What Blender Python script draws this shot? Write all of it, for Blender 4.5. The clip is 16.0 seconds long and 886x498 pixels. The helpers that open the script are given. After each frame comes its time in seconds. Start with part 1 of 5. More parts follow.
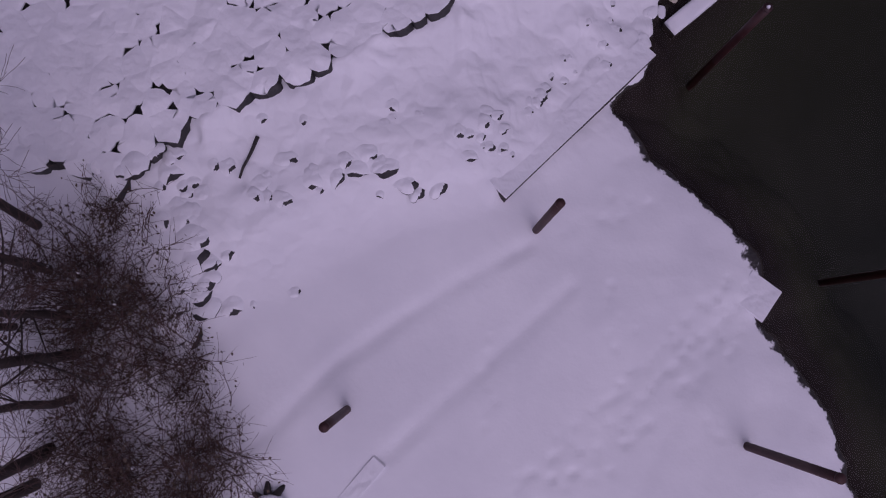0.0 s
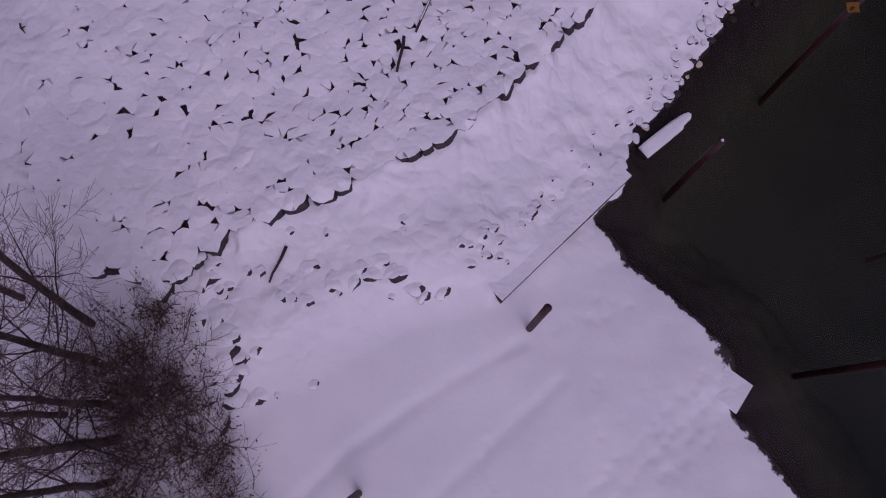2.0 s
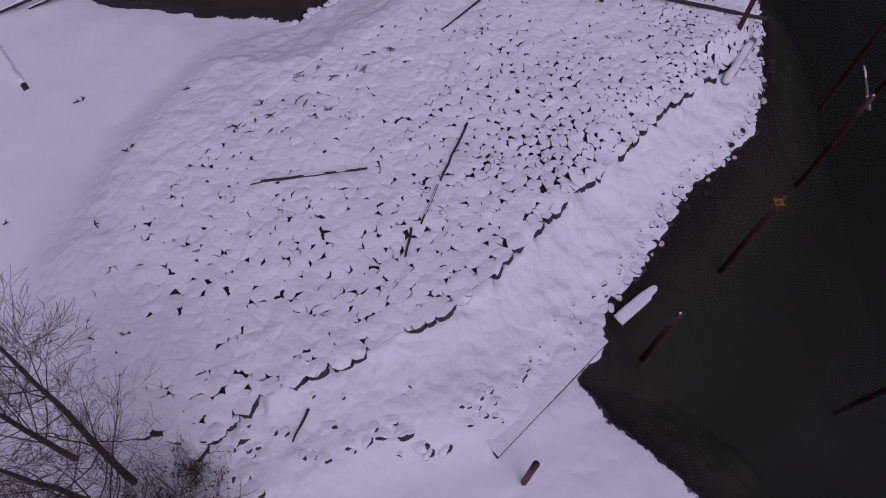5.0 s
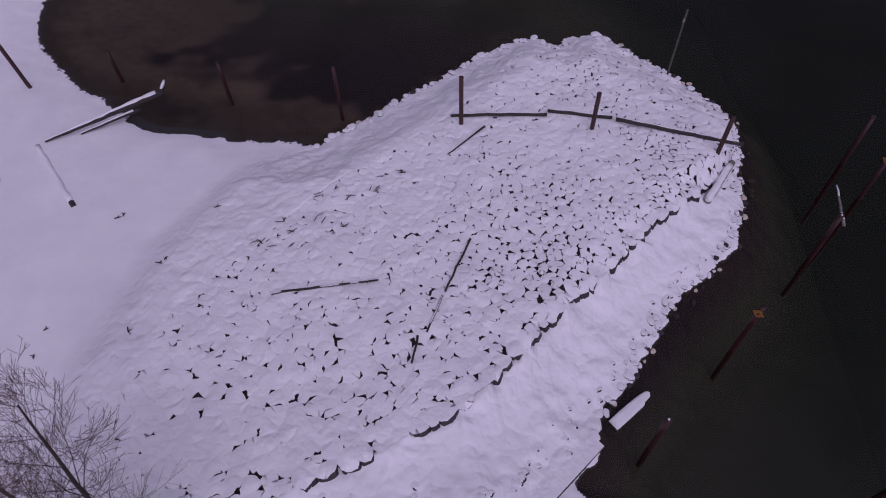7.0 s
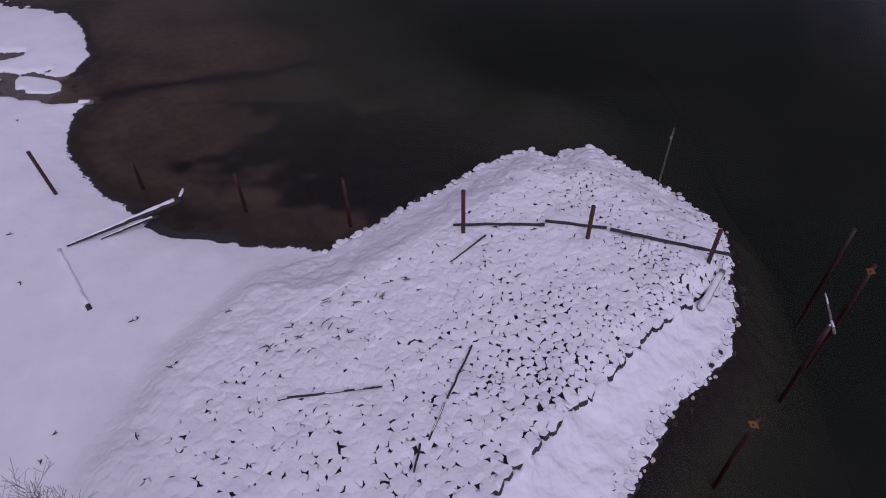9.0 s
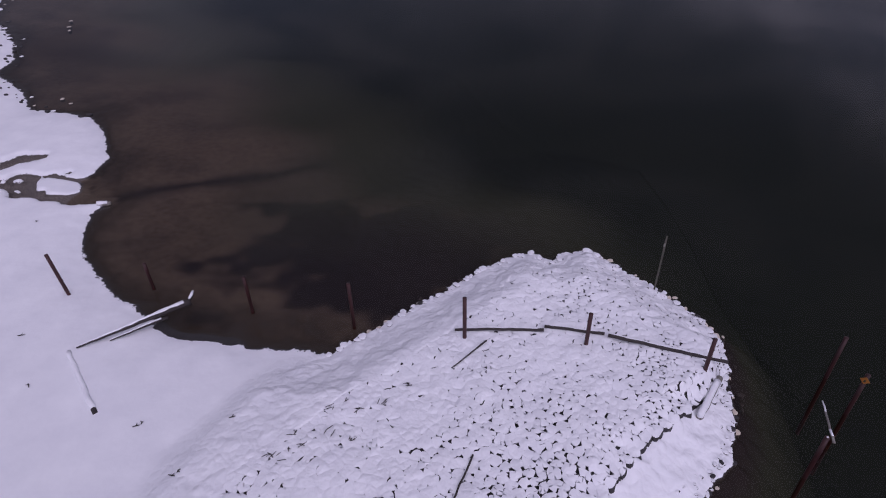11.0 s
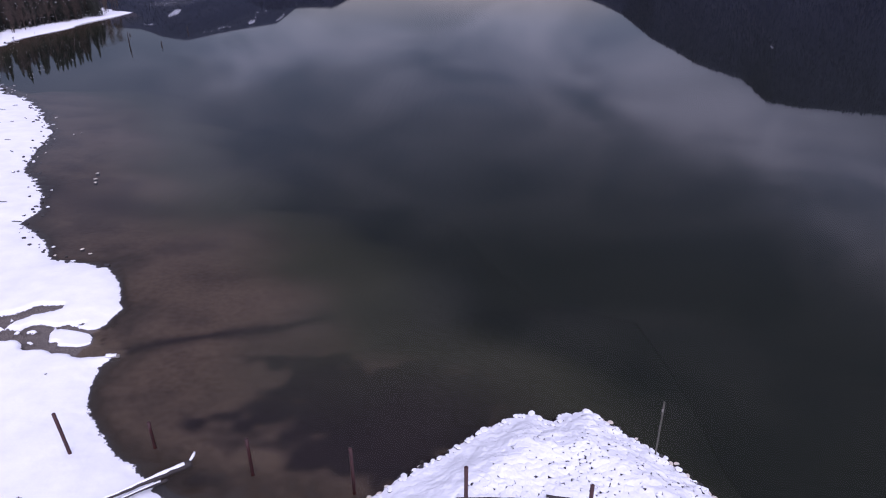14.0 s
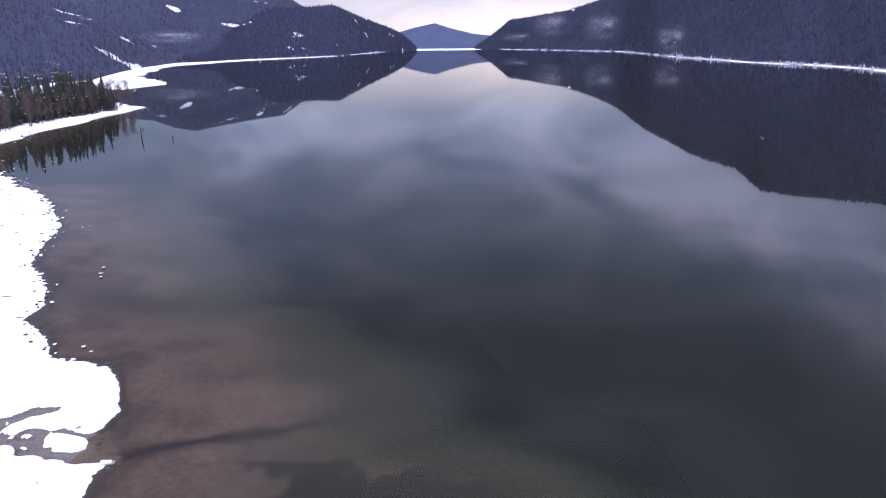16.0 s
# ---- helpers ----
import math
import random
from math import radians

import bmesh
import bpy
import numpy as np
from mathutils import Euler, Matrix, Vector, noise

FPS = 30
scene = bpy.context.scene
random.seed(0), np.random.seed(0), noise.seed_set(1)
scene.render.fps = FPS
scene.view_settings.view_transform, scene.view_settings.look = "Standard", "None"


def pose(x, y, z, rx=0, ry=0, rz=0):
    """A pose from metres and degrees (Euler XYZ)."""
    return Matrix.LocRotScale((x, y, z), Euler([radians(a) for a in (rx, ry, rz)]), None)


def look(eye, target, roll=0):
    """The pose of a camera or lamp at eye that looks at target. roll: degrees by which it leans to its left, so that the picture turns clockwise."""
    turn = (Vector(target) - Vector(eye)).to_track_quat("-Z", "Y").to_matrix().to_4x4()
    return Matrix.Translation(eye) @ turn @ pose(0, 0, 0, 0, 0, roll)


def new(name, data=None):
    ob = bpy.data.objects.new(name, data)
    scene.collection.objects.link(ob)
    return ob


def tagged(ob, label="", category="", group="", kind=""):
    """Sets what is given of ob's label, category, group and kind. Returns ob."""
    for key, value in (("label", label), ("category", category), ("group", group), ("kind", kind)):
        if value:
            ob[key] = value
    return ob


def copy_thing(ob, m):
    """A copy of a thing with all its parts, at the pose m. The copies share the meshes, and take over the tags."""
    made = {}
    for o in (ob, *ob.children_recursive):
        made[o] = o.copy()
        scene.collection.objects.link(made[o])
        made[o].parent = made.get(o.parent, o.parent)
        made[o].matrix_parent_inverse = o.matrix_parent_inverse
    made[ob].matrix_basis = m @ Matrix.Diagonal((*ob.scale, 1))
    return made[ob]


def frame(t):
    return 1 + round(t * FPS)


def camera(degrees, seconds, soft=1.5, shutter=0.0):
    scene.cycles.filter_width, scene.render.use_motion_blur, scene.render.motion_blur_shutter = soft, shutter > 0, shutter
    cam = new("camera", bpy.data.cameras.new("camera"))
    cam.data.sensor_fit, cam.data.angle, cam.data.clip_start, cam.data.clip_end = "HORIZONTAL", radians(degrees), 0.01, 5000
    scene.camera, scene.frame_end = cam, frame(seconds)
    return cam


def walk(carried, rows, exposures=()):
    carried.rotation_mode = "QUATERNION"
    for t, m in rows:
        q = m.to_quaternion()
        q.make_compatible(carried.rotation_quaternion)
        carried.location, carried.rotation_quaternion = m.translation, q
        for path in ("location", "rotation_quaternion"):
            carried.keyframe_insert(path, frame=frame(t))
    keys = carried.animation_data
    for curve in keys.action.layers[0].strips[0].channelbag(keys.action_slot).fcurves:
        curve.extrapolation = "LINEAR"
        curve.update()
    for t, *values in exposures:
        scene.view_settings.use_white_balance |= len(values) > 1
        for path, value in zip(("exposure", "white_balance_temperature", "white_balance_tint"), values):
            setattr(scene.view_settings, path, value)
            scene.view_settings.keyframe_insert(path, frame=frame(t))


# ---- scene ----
cam = camera(69.8, 16.0, soft=1.1)
PATH = [
    (0, (-1.101, 1.167, 22.258), (-1.086, 1.448, 20.278), 3.3),
    (0.5, (-1.109, 1.189, 22.911), (-1.097, 1.531, 20.94), 2.4),
    (1, (-1.13, 1.18, 23.664), (-1.12, 1.591, 21.707), 1.9),
    (1.5, (-1.141, 1.175, 24.408), (-1.134, 1.649, 22.465), 1.3),
    (2, (-1.11, 1.146, 25.209), (-1.11, 1.69, 23.284), 0.5),
    (2.5, (-1.031, 1.13, 25.989), (-1.039, 1.737, 24.084), -0.3),
    (3, (-1.023, 1.096, 26.773), (-1.035, 1.772, 24.891), -0.5),
    (3.5, (-0.995, 1.103, 27.55), (-1.011, 1.838, 25.69), -0.8),
    (4, (-1.04, 1.019, 28.291), (-1.054, 1.824, 26.46), -0.5),
    (4.2, (-1.051, 0.978, 28.432), (-1.053, 1.815, 26.616), -0.4),
    (6.3, (-0.627, -0.01, 31.634), (-0.677, 1.113, 29.98), -2.2),
    (6.5, (-0.574, -0.09, 31.756), (-0.625, 1.059, 30.119), -2.2),
    (7, (-0.53, -0.191, 32.261), (-0.583, 1.017, 30.668), -2.1),
    (7.5, (-0.51, -0.212, 32.803), (-0.565, 1.047, 31.25), -2.0),
    (8, (-0.493, -0.262, 33.359), (-0.549, 1.051, 31.852), -1.9),
    (8.5, (-0.458, -0.293, 33.866), (-0.518, 1.069, 32.403), -1.9),
    (9, (-0.504, -0.326, 34.291), (-0.564, 1.089, 32.879), -1.7),
    (9.2, (-0.513, -0.332, 34.378), (-0.575, 1.105, 32.988), -1.8),
    (11.5, (-0.517, -0.305, 37.167), (-0.582, 1.32, 36.003), -1.2),
    (12, (-0.503, -0.341, 37.697), (-0.568, 1.324, 36.592), -1.1),
    (12.5, (-0.553, -0.442, 38.252), (-0.617, 1.26, 37.203), -0.9),
    (13, (-0.605, -0.57, 38.806), (-0.67, 1.169, 37.819), -0.8),
    (13.5, (-0.612, -0.72, 39.319), (-0.678, 1.051, 38.392), -0.7),
    (14, (-0.663, -0.794, 39.935), (-0.729, 1.008, 39.07), -0.6),
    (14.5, (-0.671, -0.849, 40.538), (-0.737, 0.979, 39.73), -0.5),
    (15, (-0.636, -0.84, 41.137), (-0.704, 1.015, 40.392), -0.5),
    (15.5, (-0.731, -0.735, 41.599), (-0.8, 1.143, 40.914), -0.5),
    (16, (-1.077, -0.418, 41.824), (-1.146, 1.483, 41.206), -0.5),
]
walk(cam, [(t, look(eye, target, roll)) for t, eye, target, roll in PATH],
     [(0.0, -0.93, 6000, 50), (3.5, -0.85, 5985, 49.5), (6.5, -0.76, 5930, 45), (9.0, -0.60, 5890, 39.5), (11.5, -0.23, 5950, 33), (12.5, 0.01, 5960, 31.5), (13.5, 0.40, 5850, 31), (14.5, 0.88, 5560, 31), (15.5, 1.31, 5520, 28), (16.0, 1.49, 5520, 27)])
# ---- light: overcast winter sky over the lake ----
SUN_UP, SUN_ROUND = 50.0, 160.0
world = bpy.data.worlds.new("overcast_sky")
scene.world = world
world.use_nodes = True
wt = world.node_tree
wt.nodes.clear()


def wlink(a, b):
    wt.links.new(a, b)


w_out = wt.nodes.new("ShaderNodeOutputWorld")
w_bg = wt.nodes.new("ShaderNodeBackground")
w_sky = wt.nodes.new("ShaderNodeTexSky")
w_sky.sky_type = "NISHITA"
w_sky.sun_disc = False
w_sky.sun_elevation = radians(SUN_UP)
w_sky.sun_rotation = radians(SUN_ROUND)
w_co = wt.nodes.new("ShaderNodeTexCoord")
w_sep = wt.nodes.new("ShaderNodeSeparateXYZ")
wlink(w_co.outputs["Generated"], w_sep.inputs[0])
# bearing and height of the view direction, for the cloud banks over the lake
w_az, w_el = wt.nodes.new("ShaderNodeMath"), wt.nodes.new("ShaderNodeMath")
w_az.operation, w_el.operation = "ARCTAN2", "ARCSINE"
wlink(w_sep.outputs[0], w_az.inputs[0])
wlink(w_sep.outputs[1], w_az.inputs[1])
wlink(w_sep.outputs[2], w_el.inputs[0])
w_dir = wt.nodes.new("ShaderNodeCombineXYZ")
wlink(w_az.outputs[0], w_dir.inputs[0])
wlink(w_el.outputs[0], w_dir.inputs[1])
w_map = wt.nodes.new("ShaderNodeMapping")
w_map.inputs["Scale"].default_value = (1.0, 2.1, 1.0)
w_map.inputs["Rotation"].default_value = (0.0, 0.0, 0.22)
w_map.inputs["Location"].default_value = (3.1, 0.4, 0.0)
wlink(w_dir.outputs[0], w_map.inputs[0])
w_noise = wt.nodes.new("ShaderNodeTexNoise")
w_noise.inputs["Scale"].default_value = 4.6
w_noise.inputs["Detail"].default_value = 7.0
w_noise.inputs["Roughness"].default_value = 0.52
w_noise.inputs["Distortion"].default_value = 0.5
wlink(w_map.outputs[0], w_noise.inputs["Vector"])
# the banks' outlines are frayed by the same noise
w_fray = wt.nodes.new("ShaderNodeVectorMath")
w_fray.operation = "MULTIPLY_ADD"
w_fray.inputs[1].default_value = (0.34, 0.20, 0.0)
w_shift = wt.nodes.new("ShaderNodeVectorMath")
w_shift.operation = "SUBTRACT"
w_shift.inputs[1].default_value = (0.5, 0.5, 0.5)
wlink(w_noise.outputs["Color"], w_shift.inputs[0])
wlink(w_shift.outputs[0], w_fray.inputs[0])
wlink(w_dir.outputs[0], w_fray.inputs[2])


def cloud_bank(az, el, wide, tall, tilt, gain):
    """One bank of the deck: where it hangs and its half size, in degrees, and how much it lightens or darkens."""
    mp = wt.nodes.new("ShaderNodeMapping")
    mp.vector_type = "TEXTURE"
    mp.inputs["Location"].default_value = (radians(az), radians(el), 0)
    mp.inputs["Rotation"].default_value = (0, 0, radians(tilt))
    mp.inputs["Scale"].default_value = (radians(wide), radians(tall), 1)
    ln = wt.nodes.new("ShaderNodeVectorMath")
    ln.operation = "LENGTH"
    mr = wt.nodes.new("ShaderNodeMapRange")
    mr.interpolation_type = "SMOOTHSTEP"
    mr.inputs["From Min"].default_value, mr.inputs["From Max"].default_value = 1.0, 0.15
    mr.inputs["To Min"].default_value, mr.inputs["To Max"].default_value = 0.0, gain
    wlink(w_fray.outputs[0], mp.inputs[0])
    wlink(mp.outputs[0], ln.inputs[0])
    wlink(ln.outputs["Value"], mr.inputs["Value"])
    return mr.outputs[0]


w_ramp = wt.nodes.new("ShaderNodeValToRGB")
w_ramp.color_ramp.elements[0].position = 0.36
w_ramp.color_ramp.elements[0].color = (0.137, 0.142, 0.168, 1)
w_ramp.color_ramp.elements[1].position = 0.66
w_ramp.color_ramp.elements[1].color = (0.33, 0.318, 0.335, 1)
wlink(w_noise.outputs["Fac"], w_ramp.inputs[0])
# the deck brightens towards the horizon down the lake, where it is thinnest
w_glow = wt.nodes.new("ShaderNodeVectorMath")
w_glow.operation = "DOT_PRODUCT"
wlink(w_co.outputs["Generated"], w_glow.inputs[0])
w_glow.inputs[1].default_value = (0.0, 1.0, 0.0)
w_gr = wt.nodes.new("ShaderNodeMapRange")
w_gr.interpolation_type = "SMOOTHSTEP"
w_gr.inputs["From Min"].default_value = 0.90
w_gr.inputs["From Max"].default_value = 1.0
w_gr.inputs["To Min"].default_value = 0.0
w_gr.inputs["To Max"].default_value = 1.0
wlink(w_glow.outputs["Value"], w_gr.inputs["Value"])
w_mixg = wt.nodes.new("ShaderNodeMix")
w_mixg.data_type = "RGBA"
w_low = wt.nodes.new("ShaderNodeMapRange")
w_low.interpolation_type = "SMOOTHSTEP"
w_low.inputs["From Min"].default_value = 0.115
w_low.inputs["From Max"].default_value = 0.02
w_low.inputs["To Max"].default_value = 1.0
wlink(w_sep.outputs[2], w_low.inputs["Value"])
w_gm = wt.nodes.new("ShaderNodeMath")
w_gm.operation = "MULTIPLY"
wlink(w_gr.outputs[0], w_gm.inputs[0])
wlink(w_low.outputs[0], w_gm.inputs[1])
wlink(w_gm.outputs[0], w_mixg.inputs["Factor"])
w_veil = wt.nodes.new("ShaderNodeValToRGB")
w_veil.color_ramp.elements[0].position, w_veil.color_ramp.elements[0].color = 0.36, (0.215, 0.187, 0.168, 1)
w_veil.color_ramp.elements[1].position, w_veil.color_ramp.elements[1].color = 0.62, (0.36, 0.297, 0.245, 1)
wlink(w_noise.outputs["Fac"], w_veil.inputs[0])
wlink(w_veil.outputs[0], w_mixg.inputs[7])
w_scale = wt.nodes.new("ShaderNodeMix")
w_scale.data_type = "RGBA"
w_scale.blend_type = "MULTIPLY"
w_scale.inputs["Factor"].default_value = 1.0
wlink(w_mixg.outputs[2], w_scale.inputs[6])
w_scale.inputs[7].default_value = (9.5, 9.5, 9.5, 1)
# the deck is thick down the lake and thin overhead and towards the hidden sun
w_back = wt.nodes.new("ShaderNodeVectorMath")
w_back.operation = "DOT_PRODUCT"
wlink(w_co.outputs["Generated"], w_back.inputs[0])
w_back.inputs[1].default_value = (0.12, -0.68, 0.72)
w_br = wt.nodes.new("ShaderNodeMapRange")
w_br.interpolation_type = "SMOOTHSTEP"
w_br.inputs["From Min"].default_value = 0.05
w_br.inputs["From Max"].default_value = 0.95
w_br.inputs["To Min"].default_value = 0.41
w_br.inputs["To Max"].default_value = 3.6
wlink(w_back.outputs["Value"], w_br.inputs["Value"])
w_thin = wt.nodes.new("ShaderNodeMix")
w_thin.data_type = "RGBA"
w_thin.blend_type = "MULTIPLY"
w_thin.inputs["Factor"].default_value = 1.0
wlink(w_ramp.outputs[0], w_thin.inputs[6])
w_all = w_br.outputs[0]
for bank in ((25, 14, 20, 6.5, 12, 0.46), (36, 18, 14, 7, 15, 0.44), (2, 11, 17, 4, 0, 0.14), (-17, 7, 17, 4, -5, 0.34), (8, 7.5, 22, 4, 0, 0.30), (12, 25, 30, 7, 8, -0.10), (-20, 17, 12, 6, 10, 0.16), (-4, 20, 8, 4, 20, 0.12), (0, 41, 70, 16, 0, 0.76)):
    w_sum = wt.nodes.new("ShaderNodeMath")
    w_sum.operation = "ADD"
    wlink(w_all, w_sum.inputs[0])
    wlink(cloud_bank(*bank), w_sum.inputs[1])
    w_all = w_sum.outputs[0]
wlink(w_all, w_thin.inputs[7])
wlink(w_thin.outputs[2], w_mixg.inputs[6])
w_mix = wt.nodes.new("ShaderNodeMix")
w_mix.data_type = "RGBA"
w_mix.inputs["Factor"].default_value = 0.88
wlink(w_sky.outputs[0], w_mix.inputs[6])
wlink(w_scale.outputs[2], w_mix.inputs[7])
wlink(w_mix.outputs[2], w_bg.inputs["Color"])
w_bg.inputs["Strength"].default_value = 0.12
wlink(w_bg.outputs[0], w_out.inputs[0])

sun_data = bpy.data.lights.new("sun", "SUN")
sun_data.energy = 0.8
sun_data.angle = radians(40)
sun_data.color = (1.0, 0.95, 0.9)
sun_lamp = new("sun", sun_data)
sun_lamp.matrix_world = look((100, -270, 340), (0, 20, 0))


# ---- materials ----
def material(name, rough=0.8, metal=0.0):
    m = bpy.data.materials.new(name)
    m.use_nodes = True
    nt = m.node_tree
    b = nt.nodes["Principled BSDF"]
    b.inputs["Roughness"].default_value = rough
    b.inputs["Metallic"].default_value = metal
    return m, nt, b


def add(nt, kind):
    return nt.nodes.new(kind)


def noise_tex(nt, scale, detail=4.0, space="Object", stretch=None, rough=0.55):
    co = add(nt, "ShaderNodeTexCoord")
    n = add(nt, "ShaderNodeTexNoise")
    n.inputs["Scale"].default_value = scale
    n.inputs["Detail"].default_value = detail
    n.inputs["Roughness"].default_value = rough
    if stretch:
        mp = add(nt, "ShaderNodeMapping")
        mp.inputs["Scale"].default_value = stretch
        nt.links.new(co.outputs[space], mp.inputs[0])
        nt.links.new(mp.outputs[0], n.inputs["Vector"])
    else:
        nt.links.new(co.outputs[space], n.inputs["Vector"])
    return n.outputs["Fac"]


def ramp(nt, fac, stops):
    r = add(nt, "ShaderNodeValToRGB")
    e = r.color_ramp.elements
    e[0].position, e[0].color = stops[0][0], (*stops[0][1], 1)
    e[1].position, e[1].color = stops[-1][0], (*stops[-1][1], 1)
    for p, c in stops[1:-1]:
        k = e.new(p)
        k.color = (*c, 1)
    nt.links.new(fac, r.inputs[0])
    return r.outputs[0]


def mix(nt, fac, a, b, how="MIX"):
    n = add(nt, "ShaderNodeMix")
    n.data_type, n.blend_type = "RGBA", how
    if isinstance(fac, float):
        n.inputs["Factor"].default_value = fac
    else:
        nt.links.new(fac, n.inputs["Factor"])
    for v, s in ((a, n.inputs[6]), (b, n.inputs[7])):
        if isinstance(v, tuple):
            s.default_value = (*v, 1)
        else:
            nt.links.new(v, s)
    return n.outputs[2]


def maths(nt, op, a, b=None):
    n = add(nt, "ShaderNodeMath")
    n.operation = op
    for v, s in ((a, n.inputs[0]), (b, n.inputs[1])):
        if v is None:
            continue
        if isinstance(v, (int, float)):
            s.default_value = v
        else:
            nt.links.new(v, s)
    return n.outputs[0]


def maprange(nt, v, a, b, c=0.0, d=1.0, smooth=True):
    n = add(nt, "ShaderNodeMapRange")
    n.interpolation_type = "SMOOTHSTEP" if smooth else "LINEAR"
    for i, q in enumerate((a, b, c, d)):
        n.inputs[i + 1].default_value = q
    nt.links.new(v, n.inputs[0])
    return n.outputs[0]


def bump(nt, bsdf, height, strength, distance):
    n = add(nt, "ShaderNodeBump")
    n.inputs["Strength"].default_value = strength
    n.inputs["Distance"].default_value = distance
    nt.links.new(height, n.inputs["Height"])
    nt.links.new(n.outputs[0], bsdf.inputs["Normal"])


def simple(name, stops, scale, rough=0.8, metal=0.0, bump_by=0.3, depth=0.02, stretch=None, detail=5.0):
    m, nt, b = material(name, rough, metal)
    f = noise_tex(nt, scale, detail, stretch=stretch)
    f2 = noise_tex(nt, scale * 6.0, 3.0, stretch=stretch)
    g = maths(nt, "ADD", maths(nt, "MULTIPLY", f, 0.7), maths(nt, "MULTIPLY", f2, 0.3))
    nt.links.new(ramp(nt, g, stops), b.inputs["Base Color"])
    bump(nt, b, g, bump_by, depth)
    return m


def snow_material():
    m, nt, b = material("snow", 0.75)
    big = noise_tex(nt, 0.5, 3.0)
    fine = noise_tex(nt, 7.0, 4.0)
    col = ramp(nt, big, [(0.3, (0.78, 0.79, 0.82)), (0.7, (0.86, 0.87, 0.89))])
    nt.links.new(col, b.inputs["Base Color"])
    lump = noise_tex(nt, 2.6, 1.5)
    bump(nt, b, maths(nt, "ADD", maths(nt, "ADD", big, maths(nt, "MULTIPLY", lump, 0.8)), maths(nt, "MULTIPLY", fine, 0.10)), 0.6, 0.16)
    return m


SNOW = snow_material()
ROCK = simple("wet_dark_rock", [(0.3, (0.015, 0.0135, 0.01575)), (0.55, (0.03375, 0.03075, 0.03225)), (0.8, (0.075, 0.06975, 0.0675))], 3.0, 0.6, 0, 0.6, 0.05)
BARK = simple("grey_brown_bark", [(0.3, (0.022, 0.016, 0.014)), (0.7, (0.070, 0.052, 0.046))], 6.0, 0.9, 0, 0.6, 0.03, (1, 1, 0.25))
TWIG = simple("dark_twig", [(0.3, (0.055, 0.033, 0.029)), (0.7, (0.14, 0.082, 0.070))], 4.0, 0.9, 0, 0.2, 0.01)
LEAF = simple("withered_brown_leaf", [(0.3, (0.045, 0.032, 0.022)), (0.7, (0.12, 0.084, 0.056))], 2.0, 0.8, 0, 0.2, 0.01)
STEEL = simple("rusty_red_steel", [(0.25, (0.026, 0.014, 0.014)), (0.5, (0.050, 0.018, 0.018)), (0.8, (0.085, 0.032, 0.028))], 2.5, 0.65, 0.1, 0.25, 0.01, (1, 1, 0.4))
STEEL_WET = simple("wet_red_steel", [(0.25, (0.0128, 0.008, 0.008)), (0.5, (0.0352, 0.0096, 0.0096)), (0.8, (0.064, 0.0176, 0.016))], 2.5, 0.5, 0.1, 0.25, 0.01, (1, 1, 0.4))
WOOD = simple("weathered_wet_wood", [(0.3, (0.016, 0.013, 0.013)), (0.6, (0.040, 0.033, 0.031)), (0.85, (0.085, 0.072, 0.066))], 4.0, 0.8, 0, 0.5, 0.02)
GREYWOOD = simple("silver_grey_driftwood", [(0.3, (0.10, 0.095, 0.085)), (0.7, (0.30, 0.28, 0.25))], 5.0, 0.85, 0, 0.5, 0.02)
SIGN = simple("faded_orange_sign_paint", [(0.3, (0.275, 0.1, 0.01)), (0.7, (0.35, 0.15, 0.02))], 3.0, 0.5, 0, 0.05, 0.002)
SIGNMARK = simple("black_sign_paint", [(0.3, (0.02, 0.02, 0.02)), (0.7, (0.04, 0.04, 0.04))], 3.0, 0.5, 0, 0.05, 0.002)
CONIFER = simple("dark_conifer_needles", [(0.3, (0.0072, 0.009, 0.0072)), (0.7, (0.0252, 0.027, 0.0198))], 0.8, 0.9, 0, 0.3, 0.05)
BARETREE = simple("bare_russet_twigs", [(0.3, (0.045, 0.032, 0.028)), (0.7, (0.10, 0.072, 0.058))], 1.5, 0.9, 0, 0.2, 0.02)


